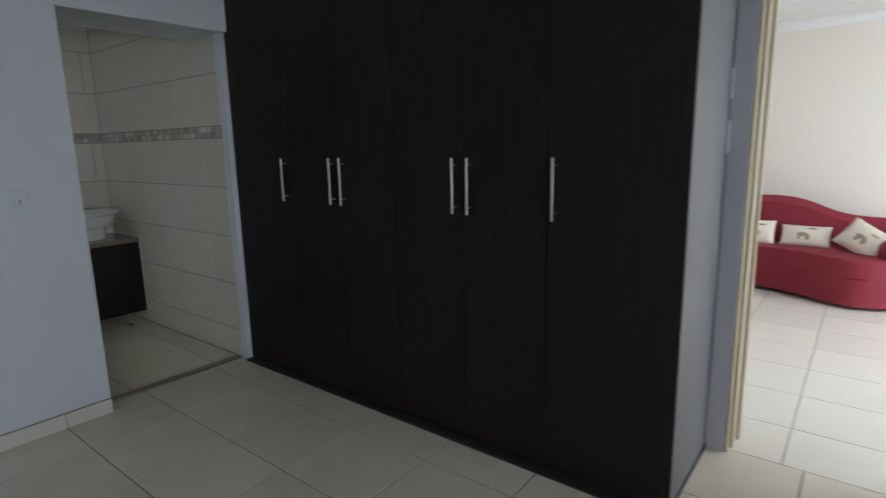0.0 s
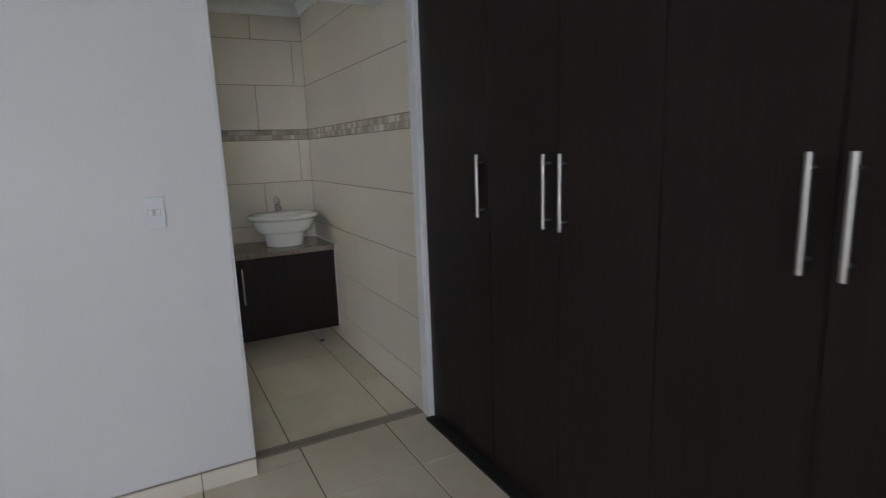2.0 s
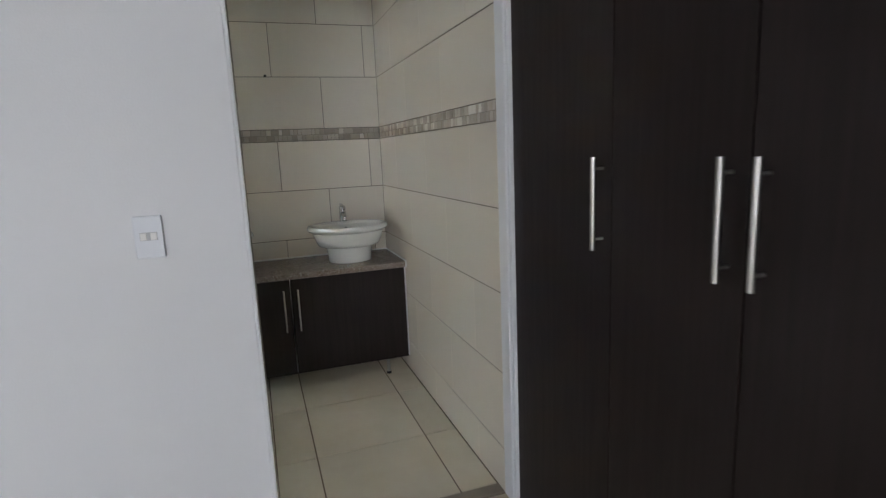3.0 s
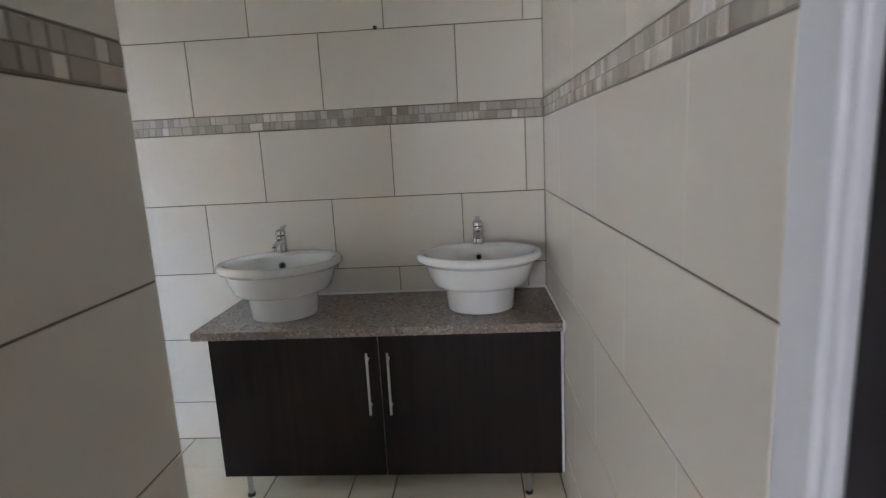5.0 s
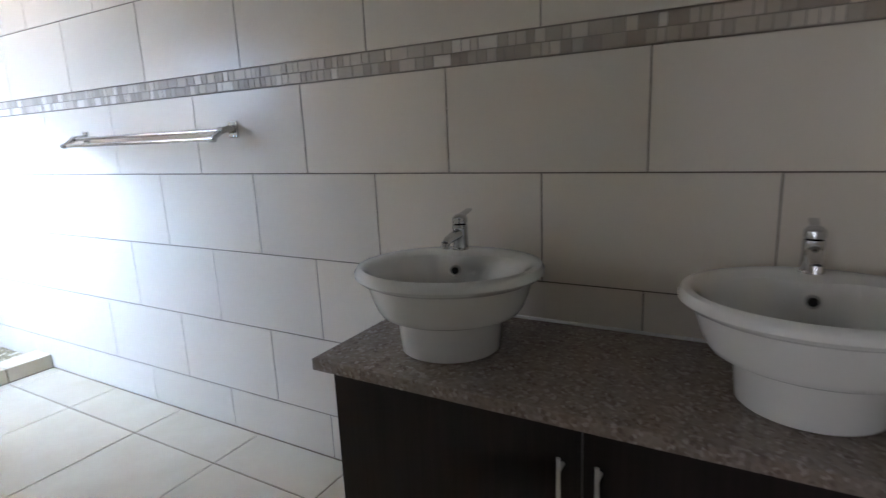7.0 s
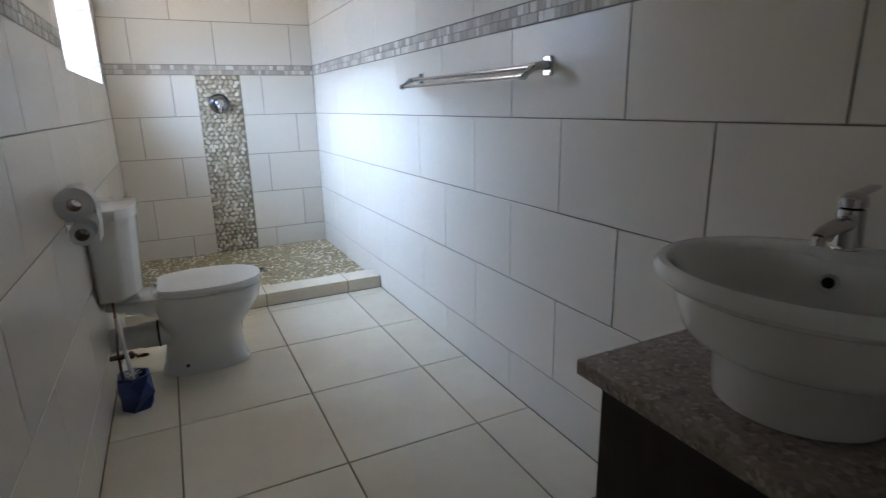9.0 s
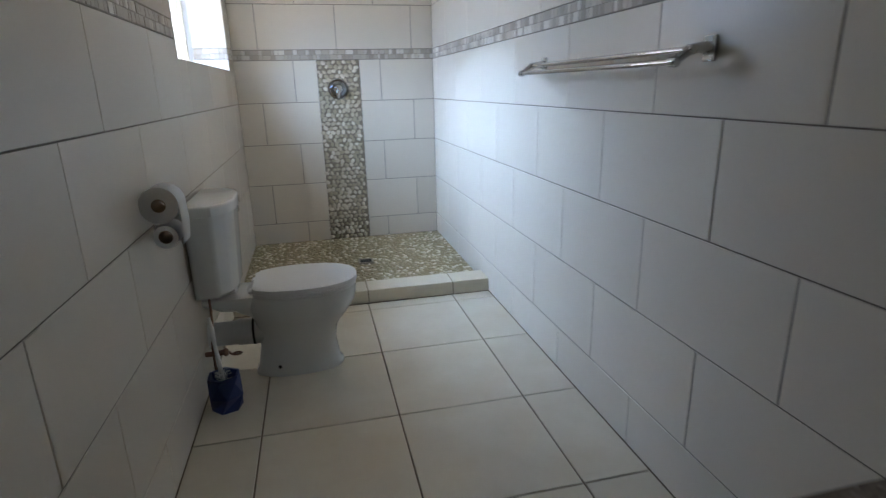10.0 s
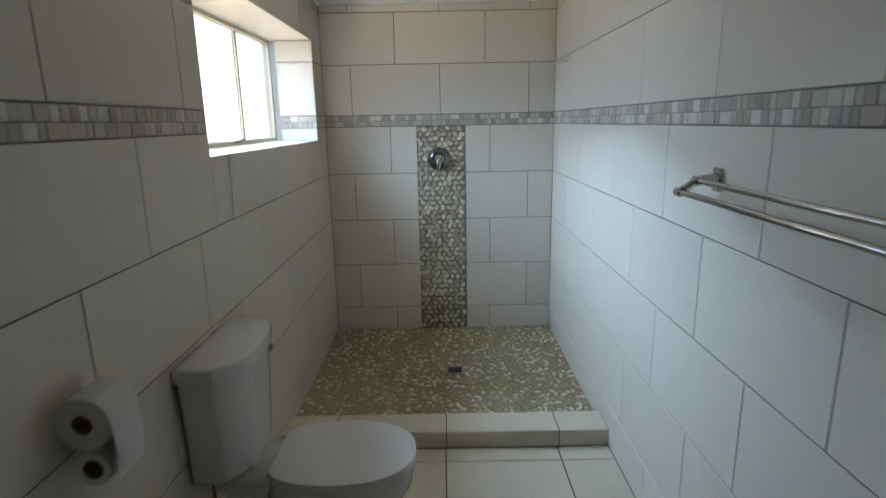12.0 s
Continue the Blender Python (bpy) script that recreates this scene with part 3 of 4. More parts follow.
# ---- vanity ----
VX = -4.306
van = thing("vanity_cabinet", (XW, 0.442, 0), "dark wenge vanity cabinet with two doors on steel legs", "cabinet")
van.rotation_euler.z = radians(-0.4)
VW = 1.786 - 0.442
part("body", boxes((0.004, VX - XW - 0.02, 0.0, 0.016, 0.107, 0.682), (0.004, VX - XW - 0.001, VW - 0.004, VW + 0.004, 0.107, 0.682), (0.004, VX - XW - 0.02, 0.017, VW - 0.004, 0.107, 0.123),
                   (0.004, 0.016, 0.017, VW - 0.004, 0.145, 0.682), bevel=0.001), CARCASS, van, "white melamine body")
part("side_panel", boxes((0.004, VX - XW - 0.02, -0.004, -0.0005, 0.107, 0.682)), DARK_WOOD, van)
split = 1.097 - 0.442
for a, b, hy in ((-0.003, split - 0.002, 1.057), (split + 0.002, VW - 0.006, 1.136)):
    d = part("door", boxes((VX - XW - 0.018, VX - XW, a, b, 0.105, 0.680), bevel=0.0015), DARK_WOOD, van)
    bar_handle(d, VX - XW, hy - 0.442, 0.378, 0.624, (1, 0, 0), 0.0048)
for lx in (0.08, 0.462):
    for ly in (0.08, VW - 0.133):
        bm = bmesh.new()
        tube(bm, [(lx, ly, 0.014), (lx, ly, 0.107)], 0.011, 14)
        leg = part("leg", bm, STEEL, van, "steel leg", True)
        bm = bmesh.new()
        loft(bm, [(lx, ly, 0.015, 0.015, 0.0), (lx, ly, 0.015, 0.015, 0.012), (lx, ly, 0.011, 0.011, 0.0145)], 14)
        part("foot", bm, BLACK, leg, "black foot", True)

counter = thing("countertop", (XW, 0.377, 0.684), "polished brown speckled granite vanity top", "countertop")
CW = YN - 0.001 - 0.377
bm = bmesh.new()
prism(bm, [(0.002, 0), (0.508, 0), (0.516, CW), (0.002, CW)], 0, 0.032, 0.003)
part("slab", bm, GRANITE, counter)
part("sealant", boxes((0.0015, 0.010, 0.004, CW - 0.008, 0.0325, 0.042), (0.0105, 0.514, CW - 0.008, CW, 0.0325, 0.042), (0.5165, 0.520, CW - 0.009, CW, -0.004, 0.042), bevel=0.003), SEALANT, counter, "white silicone bead")


def basin(x, y, turn=0.0):
    """A vessel basin with its tap, turned a few degrees on the counter."""
    c = thing("wash_basin", (x, y, 0.7165), "white ceramic vessel basin standing on the granite top", "basin", "pair of basins")
    rings = [(0.006, 0, 0.124, 0.126, 0), (0.006, 0, 0.131, 0.133, 0.003), (0.005, 0, 0.134, 0.138, 0.05), (0.002, 0, 0.137, 0.143, 0.097), (0, 0, 0.143, 0.150, 0.1005),
             (0, 0, 0.168, 0.181, 0.1015), (0, 0, 0.175, 0.190, 0.106), (0, 0, 0.181, 0.199, 0.120), (0, 0, 0.188, 0.211, 0.15), (0, 0, 0.195, 0.222, 0.188), (0, 0, 0.204, 0.234, 0.196),
             (0, 0, 0.217, 0.245, 0.199), (0, 0, 0.225, 0.253, 0.208), (0, 0, 0.225, 0.253, 0.219), (0, 0, 0.218, 0.246, 0.229), (0.004, 0, 0.206, 0.233, 0.2325),
             (0.014, 0, 0.190, 0.222, 0.230), (0.026, 0, 0.168, 0.210, 0.222), (0.028, 0, 0.158, 0.198, 0.205), (0.026, 0, 0.146, 0.180, 0.165),
             (0.02, 0, 0.118, 0.146, 0.118), (0.012, 0, 0.07, 0.085, 0.092), (0.008, 0, 0.03, 0.034, 0.086)]
    bm = bmesh.new()
    loft(bm, rings, 56)
    # the tap ledge bulges into the bowl behind the plug hole
    for v in bm.verts:
        if v.co.z > 0.15 and v.co.x < -0.09 and v.co.x * v.co.x / 0.0441 + v.co.y * v.co.y / 0.058 < 0.97:
            v.co.x += 0.038 * math.exp(-(v.co.y / 0.062) ** 2)
    part("bowl", bm, CERAMIC, c, "", True)
    bm = bmesh.new()
    loft(bm, [(0.008, 0, 0.026, 0.026, 0.085), (0.008, 0, 0.026, 0.026, 0.090), (0.008, 0, 0.02, 0.02, 0.091)], 20)
    part("plug", bm, CHROME, c, "chrome plug", True)
    bm = bmesh.new()
    tube(bm, [(-0.108, 0, 0.184), (-0.080, 0, 0.187)], [0.0160, 0.0150], 18)
    ring = part("overflow_ring", bm, CHROME, c, "chrome overflow ring", True)
    # No real opening: a solid black plug paints the dark inside of the hole
    bm = bmesh.new()
    tube(bm, [(-0.085, 0, 0.1867), (-0.0792, 0, 0.1871)], 0.0100, 16)
    part("overflow_hole", bm, BLACK, ring, "dark overflow hole", True)

    c.rotation_euler.z = radians(turn)
    t = thing("mixer_tap", (x - 0.172 * math.cos(radians(turn)), y - 0.172 * math.sin(radians(turn)), 0.9465), "chrome single-lever mixer tap on the basin ledge", "tap", "pair of taps")
    bm = bmesh.new()
    loft(bm, [(0, 0, 0.026, 0.026, 0), (0, 0, 0.026, 0.026, 0.004), (0, 0, 0.0235, 0.0235, 0.007), (0, 0, 0.022, 0.022, 0.045), (0.002, 0, 0.0235, 0.0225, 0.066), (0.002, 0, 0.0225, 0.0215, 0.074),
              (0.002, 0, 0.012, 0.012, 0.078)], 24)
    part("body", bm, CHROME, t, "", True)
    bm = bmesh.new()
    tube(bm, [(0.006, 0, 0.050), (0.045, 0, 0.046), (0.078, 0, 0.040), (0.092, 0, 0.032)], [0.0165, 0.0145, 0.0125, 0.0115], 16)
    sp = part("spout", bm, CHROME, t, "", True)
    bm = bmesh.new()
    tube(bm, [(0.090, 0, 0.034), (0.093, 0, 0.018)], 0.0115, 16)
    part("aerator", bm, CHROME, sp, "", True)
    bm = bmesh.new()
    loft(bm, [(0.002, 0, 0.0225, 0.0215, 0.0785), (0.001, 0, 0.0235, 0.0225, 0.082), (0, 0, 0.0225, 0.0215, 0.094), (-0.003, 0, 0.016, 0.015, 0.102), (-0.005, 0, 0.006, 0.006, 0.105)], 24)
    box(bm, -0.062, 0.004, -0.0105, 0.0105, 0.093, 0.101, 0.003)
    for v in bm.verts:
        if v.co.x < -0.026:
            v.co.z += 0.35 * (-0.026 - v.co.x)
    part("lever", bm, CHROME, t, "", True)
    return c


basin(-4.525, 0.672, 16)
basin(-4.540, 1.489)

# ---- towel rail ----
rail = thing("towel_rail", (XW, -0.414, 1.330), "double chrome towel rail on the tiled wall", "towel rail")
RL = 1.04
RODS = ((0.062, 0.0), (0.108, -0.030))
for k, yy in enumerate((0.0, -RL)):
    br = part("bracket", boxes((0.0005, 0.010, yy - 0.022, yy + 0.022, -0.030, 0.034), bevel=0.002), CHROME, rail)
    bm = bmesh.new()
    tube(bm, [(0.010, yy, 0.004), (0.04, yy, 0.004), RODS[0][:1] + (yy, RODS[0][1])], [0.017, 0.013, 0.0125], 14)
    part("arm", bm, CHROME, br, "", True)
    bm = bmesh.new()
    tube(bm, [(RODS[0][0], yy, RODS[0][1]), (RODS[1][0], yy, RODS[1][1])], [0.0125, 0.011], 14)
    part("link", bm, CHROME, br, "", True)
    for cx, cz in RODS:
        bm = bmesh.new()
        tube(bm, [(cx, yy - 0.014, cz), (cx, yy - 0.011, cz), (cx, yy + 0.011, cz), (cx, yy + 0.014, cz)], [0.010, 0.0135, 0.0135, 0.010], 14)
        part("end_cap", bm, CHROME, br, "", True)
    for dz in (-0.024, 0.028):
        bm = bmesh.new()
        tube(bm, [(0.010, yy + 0.012, dz), (0.012, yy + 0.012, dz)], 0.0045, 10)
        part("screw", bm, CHROME, br, "", True)
for cx, cz in RODS:
    bm = bmesh.new()
    tube(bm, [(cx, -0.012, cz), (cx, -RL + 0.012, cz)], 0.0085, 14)
    part("rod", bm, CHROME, rail, "", True)

bm = bmesh.new()
tube(bm, [(0, 0, 0), (0.012, 0, 0)], [0.009, 0.007], 12)
hook = tagged(part("wall_plug", bm, BLACK, None, "", True, pose(XW + 0.0005, 1.086, 1.880)), "dark screw plug in the tile joint above the basins", "wall plug")

# ---- toilet ----
TY = -1.58
toilet = thing("toilet", (XE, TY, 0), "white ceramic close-coupled toilet with its lid closed", "toilet")


def egg(cx, rx, ry, n=48, back=None, square=2.3):
    out = []
    for i in range(n):
        a = 2 * math.pi * i / n
        ca, sa = math.cos(a), math.sin(a)
        x = cx + rx * math.copysign(abs(ca) ** (2 / square), ca)
        y = ry * math.copysign(abs(sa) ** (2 / square), sa)
        if back is not None and x > back:
            x = back
        out.append((x, y))
    return out


bm = bmesh.new()
rows = []
for cx, rx, ry, z, back in ((-0.385, 0.205, 0.108, 0.0, -0.19), (-0.385, 0.205, 0.108, 0.012, -0.19), (-0.385, 0.19, 0.100, 0.03, -0.20), (-0.388, 0.174, 0.091, 0.13, -0.22),
                            (-0.395, 0.177, 0.100, 0.2, -0.22), (-0.412, 0.214, 0.142, 0.27, -0.205), (-0.42, 0.243, 0.172, 0.33, -0.19), (-0.425, 0.246, 0.176, 0.375, -0.185),
                            (-0.425, 0.246, 0.177, 0.398, -0.185), (-0.425, 0.235, 0.168, 0.404, -0.19)):
    rows.append([bm.verts.new((x, y, z)) for x, y in egg(cx, rx, ry, 48, back)])
for a, b in zip(rows, rows[1:]):
    for i in range(48):
        j = (i + 1) % 48
        bm.faces.new((a[i], a[j], b[j], b[i]))
bm.faces.new(rows[0][::-1])
bm.faces.new(rows[-1])
part("bowl", bm, CERAMIC, toilet, "", True)
bm = bmesh.new()
side = [(-0.014, 0.402), (-0.014, 0.372), (-0.09, 0.362), (-0.15, 0.340), (-0.20, 0.305), (-0.25, 0.25), (-0.30, 0.20), (-0.34, 0.30), (-0.30, 0.402)]
rows = [[bm.verts.new((x, s * (0.112 if z > 0.33 else 0.068), z)) for x, z in side] for s in (-1, 1)]
bm.faces.new(rows[0])
bm.faces.new(rows[1][::-1])
for i in range(len(side)):
    k = (i + 1) % len(side)
    bm.faces.new((rows[0][i], rows[0][k], rows[1][k], rows[1][i]))
bmesh.ops.bevel(bm, geom=[e for e in bm.edges if abs(e.verts[0].co.y - e.verts[1].co.y) < 0.05], offset=0.012, segments=2, affect="EDGES", profile=0.5)
part("shelf", bm, CERAMIC, toilet, "", True)
bm = bmesh.new()
prism(bm, egg(-0.425, 0.25, 0.182, 64, -0.225), 0.405, 0.418, 0.004)
part("seat", bm, PLASTIC, toilet, "", True)
bm = bmesh.new()
prism(bm, egg(-0.425, 0.253, 0.184, 64, -0.222), 0.421, 0.440, 0.008)
part("lid", bm, PLASTIC, toilet, "closed white lid", True)
for s in (-1, 1):
    bm = bmesh.new()
    tube(bm, [(-0.212, s * 0.075 - 0.02, 0.4165), (-0.212, s * 0.075 + 0.02, 0.4165)], 0.0075, 12)
    part("hinge", bm, PLASTIC, toilet, "", True)


def cistern_outline(grow=0.0, half=0.214, deep=0.184):
    h, d = half + grow, deep + grow
    out = [(-0.006, -h), (-0.006, h), (-d * 0.62, h), (-d * 0.9, h * 0.72), (-d, h * 0.35), (-d, -h * 0.35), (-d * 0.9, -h * 0.72), (-d * 0.62, -h)]
    return [(x, y - 0.026) for x, y in out]


bm = bmesh.new()
lower, upper = cistern_outline(-0.018), cistern_outline(0.0)
rr = [[bm.verts.new((x, y, z)) for x, y in o] for o, z in ((cistern_outline(-0.034), 0.428), (lower, 0.445), (upper, 0.782))]
for a, b in zip(rr, rr[1:]):
    for i in range(8):
        bm.faces.new((a[i], a[(i + 1) % 8], b[(i + 1) % 8], b[i]))
bm.faces.new(rr[0][::-1])
bm.faces.new(rr[-1])
bmesh.ops.bevel(bm, geom=[e for e in bm.edges if abs((e.verts[0].co - e.verts[1].co).z) > 0.2], offset=0.014, segments=3, affect="EDGES", profile=0.5)
cist = part("cistern", bm, CERAMIC, toilet, "", True)
bm = bmesh.new()
prism(bm, cistern_outline(0.008), 0.784, 0.828, 0.010)
part("cistern_lid", bm, CERAMIC, toilet, "", True)
bm = bmesh.new()
tube(bm, [(-0.13, -0.150, 0.745), (-0.178, -0.155, 0.745)], [0.016, 0.014], 14)
part("flush_lever", bm, CHROME, toilet, "chrome flush knob", True)
bm = bmesh.new()
box(bm, -0.15, -0.05, -0.09, 0.05, 0.38, 0.444, 0.015, 2)
part("coupling", bm, CERAMIC, toilet, "", True)
bm = bmesh.new()
tube(bm, [(-0.192, 0.0, 0.20), (-0.13, 0.0, 0.20), (-0.12, 0.0, 0.20), (-0.002, 0.0, 0.20)], [0.060, 0.060, 0.054, 0.054], 24)
part("waste_pipe", bm, PLASTIC, toilet, "white plastic waste pipe", True)
bm = bmesh.new()
tube(bm, [(-0.202, 0.0, 0.20), (-0.193, 0.0, 0.20)], 0.064, 24)
part("rubber_collar", bm, BLACK, toilet, "black rubber collar", True)
bm = bmesh.new()
tube(bm, [(-0.05, 0.125, 0.445), (-0.05, 0.125, 0.37), (-0.048, 0.128, 0.30), (-0.035, 0.13, 0.20), (-0.035, 0.13, 0.075)], 0.0055, 10)
part("supply_pipe", bm, COPPER, toilet, "aged copper supply pipe", True)
bm = bmesh.new()
tube(bm, [(-0.001, 0.125, 0.165), (-0.05, 0.125, 0.165), (-0.075, 0.122, 0.166), (-0.080, 0.122, 0.166), (-0.085, 0.122, 0.166), (-0.095, 0.121, 0.166)], [0.011, 0.012, 0.012, 0.019, 0.019, 0.012], 12)
valve = part("angle_valve", bm, COPPER, toilet, "tarnished brass angle valve", True)
bm = bmesh.new()
tube(bm, [(-0.10 - 0.024 * (1 - math.cos(k * 0.5236)), 0.121 + 0.024 * math.sin(k * 0.5236), 0.166 - 0.002 * k) for k in range(12)], 0.0045, 8)
part("valve_handle", bm, COPPER, valve, "looped tarnished valve handle", True)
bm = bmesh.new()
tube(bm, [(-0.05, 0.125, 0.425), (-0.05, 0.125, 0.445)], 0.014, 12)
part("pipe_nut", bm, COPPER, valve, "", True)

bm = bmesh.new()
tube(bm, [(-0.32, 0.0, 0.20), (-0.26, 0.0, 0.20), (-0.203, 0.0, 0.20)], [0.07, 0.062, 0.060], 24)
part("spigot", bm, CERAMIC, toilet, "", True)
bm = bmesh.new()
tube(bm, [(-0.30, 0.1, 0.05), (-0.30, 0.104, 0.05)], 0.008, 12)
part("fixing_cap", bm, BLACK, toilet, "dark screw hole", True)

# ---- toilet rolls ----
def roll(x, y, z, r, length, label):
    t = thing("toilet_roll", (x, y, z), label, "toilet roll", "toilet rolls on the holder")
    bm = bmesh.new()
    seg = 36
    rings = [(r, -length / 2), (r, length / 2), (0.021, length / 2), (0.021, -length / 2)]
    rows = [[bm.verts.new((rad * math.cos(2 * math.pi * i / seg), yy, rad * math.sin(2 * math.pi * i / seg))) for i in range(seg)] for rad, yy in rings]
    for k in range(4):
        a, b = rows[k], rows[(k + 1) % 4]
        for i in range(seg):
            bm.faces.new((a[i], a[(i + 1) % seg], b[(i + 1) % seg], b[i]))
    part("paper", bm, PAPER, t, "", True)
    bm = bmesh.new()
    rows = [[bm.verts.new((rad * math.cos(2 * math.pi * i / 24), yy, rad * math.sin(2 * math.pi * i / 24))) for i in range(24)]
            for rad, yy in ((0.0208, -length / 2 - 0.001), (0.0208, length / 2 + 0.001), (0.0192, length / 2 + 0.001), (0.0192, -length / 2 - 0.001))]
    for k in range(4):
        a, b = rows[k], rows[(k + 1) % 4]
        for i in range(24):
            bm.faces.new((a[i], a[(i + 1) % 24], b[(i + 1) % 24], b[i]))
    part("core", bm, CARD, t, "brown cardboard core", True)
    return t


full_roll = roll(-3.312, -0.992, 0.923, 0.057, 0.10, "white toilet roll, nearly full, on the wall holder")
roll(-3.318, -0.992, 0.823, 0.037, 0.10, "white toilet roll, half used, below the fuller one")
bm = bmesh.new()
drop = [(-0.0578 * math.sin(a), 0.0578 * math.cos(a)) for a in (0.5, 0.9, 1.3, 1.57)] + [(-0.0585, -0.03), (-0.060, -0.06), (-0.057, -0.10), (-0.053, -0.128)]
rows = [[bm.verts.new((x - d, yy, z)) for yy in (-0.049, 0.0, 0.049)] for d in (0.0, 0.0012) for x, z in drop]
n = len(drop)
for k in range(n - 1):
    for j in (0, 1):
        bm.faces.new((rows[k][j], rows[k][j + 1], rows[k + 1][j + 1], rows[k + 1][j]))
        bm.faces.new((rows[n + k][j], rows[n + k + 1][j], rows[n + k + 1][j + 1], rows[n + k][j + 1]))
part("loose_sheet", bm, PAPER, full_roll, "loose end of paper hanging down", True)
holder = thing("roll_holder", (XE, -0.992, 0.869), "chrome wall holder carrying two toilet rolls", "toilet roll holder")
part("plate", boxes((-0.008, -0.0005, -0.09, -0.058, -0.055, 0.06), bevel=0.002), CHROME, holder)
for x, z in ((-0.062, 0.054 + 0.012), (-0.076, -0.040 + 0.012)):
    bm = bmesh.new()
    tube(bm, [(-0.004, -0.072, z * 0.8), (x, -0.072, z), (x, -0.066, z), (x, 0.046, z)], [0.005, 0.005, 0.0045, 0.0045], 10)
    part("arm", bm, CHROME, holder, "", True)

# ---- brush ----
brush = thing("toilet_brush", (-3.352, -1.283, 0), "blue plastic brush holder with a white-handled toilet brush", "toilet brush")
bm = bmesh.new()
rows = []
for k, (r, z, tw) in enumerate(((0.062, 0, 0.3), (0.074, 0.065, 0.75), (0.064, 0.125, 0.3), (0.066, 0.15, 0.55), (0.056, 0.15, 0.55), (0.052, 0.07, 0.4))):
    rows.append([bm.verts.new((r * math.cos(2 * math.pi * i / 6 + tw), r * math.sin(2 * math.pi * i / 6 + tw), z)) for i in range(6)])
for a, b in zip(rows, rows[1:]):
    for i in range(6):
        bm.faces.new((a[i], a[(i + 1) % 6], b[(i + 1) % 6], b[i]))
bm.faces.new(rows[0][::-1])
bm.faces.new(rows[-1])
part("holder", bm, BLUE, brush)
bm = bmesh.new()
tube(bm, [(0.0, 0, 0.072), (0.008, 0, 0.20), (0.014, 0.004, 0.29), (0.018, 0.006, 0.355), (0.020, 0.006, 0.405)], [0.008, 0.009, 0.007, 0.011, 0.006], 12)
part("handle", bm, PLASTIC, brush, "white plastic handle", True)
bm = bmesh.new()
brng = random.Random(5)
for _ in range(60):
    a, z = brng.uniform(0, 6.28), brng.uniform(0.11, 0.158)
    tube(bm, [(0.004 * math.cos(a), 0.004 * math.sin(a), z), (0.033 * math.cos(a), 0.033 * math.sin(a), z + brng.uniform(0.0, 0.012))], 0.0014, 4)
tagged(part("bristles", bm, PLASTIC, brush, "white bristles"), kind="stuff")

# ---- shower fittings ----
mixer = thing("shower_mixer", (-4.022, YS, 1.255), "round chrome shower mixer with a lever on the pebble strip", "shower mixer")
bm = bmesh.new()
tube(bm, [(0, 0.006, 0), (0, 0.016, 0), (0, 0.021, 0), (0, 0.022, 0), (0, 0.019, 0)], [0.080, 0.080, 0.075, 0.069, 0.066], 40)
rosette = part("rosette", bm, CHROME, mixer, "", True)
bm = bmesh.new()
tube(bm, [(0, 0.0192, 0), (0, 0.0205, 0), (0, 0.030, 0), (0, 0.032, 0)], [0.064, 0.064, 0.050, 0.042], 36)
part("inner_plate", bm, DARK_REFLECT_CHROME, rosette, "chrome inner plate with a dark reflection in its colour", True)
bm = bmesh.new()
tube(bm, [(0, 0.02, 0), (0, 0.055, 0), (0, 0.065, 0)], [0.038, 0.032, 0.02], 24)
part("knob", bm, CHROME, mixer, "", True)
bm = bmesh.new()
tube(bm, [(0, 0.050, 0.012), (0.001, 0.064, -0.005), (0.004, 0.072, -0.035), (0.007, 0.075, -0.066), (0.008, 0.074, -0.078)], [0.018, 0.021, 0.017, 0.012, 0.006], 16)
part("lever", bm, CHROME, mixer, "", True)
drain = thing("floor_drain", (-4.095, -3.007, SHOWER_Z), "small square metal drain in the shower floor", "drain")
part("rim", boxes((-0.055, 0.055, -0.055, -0.042, 0.0, 0.012), (-0.055, 0.055, 0.042, 0.055, 0.0, 0.012), (-0.055, -0.042, -0.042, 0.042, 0.0, 0.012), (0.042, 0.055, -0.042, 0.042, 0.0, 0.012), bevel=0.001), THRESHOLD, drain)
part("grate", boxes(*[(-0.041, 0.041, -0.038 + k * 0.0165, -0.029 + k * 0.0165, 0.002, 0.009) for k in range(5)]), BLACK, drain, "dark grate")

# ---- lounge sofa ----
sofa = thing("sofa", (0.10, 6.20, 0), "curved red upholstered sofa with a wavy back", "sofa")


def front_line(x):
    return -0.68 - 0.24 * math.exp(-((x - 0.24) / 0.36) ** 2) + 0.09 * math.exp(-((x + 0.5) / 0.33) ** 2)


def back_top(x):
    return 0.685 + 0.145 / (1 + math.exp((x + 0.06) / 0.10)) + 0.03 * math.exp(-((x + 0.45) / 0.35) ** 2)


xs = [-1.15 + 0.05 * i for i in range(35)]
for nm, z0, z1, inset in (("base", 0.035, 0.27, 0.0), ("seat", 0.271, 0.42, -0.004)):
    bm = bmesh.new()
    prism(bm, [(x, front_line(x) + inset) for x in xs] + [(xs[-1], -0.1), (xs[0], -0.1)], z0, z1, 0.045 if nm == "seat" else 0.015)
    part(nm, bm, RED, sofa, "", True)
bm = bmesh.new()
front = [bm.verts.new((x, -0.20 - 0.04 * math.sin((x + 1.1) * 1.9), 0.40)) for x in xs]
mid = [bm.verts.new((x, -0.20 - 0.02 * math.sin((x + 1.1) * 1.9), back_top(x) - 0.06)) for x in xs]
top = [bm.verts.new((x, -0.12, back_top(x))) for x in xs]
rear = [bm.verts.new((x, -0.02, back_top(x) - 0.03)) for x in xs]
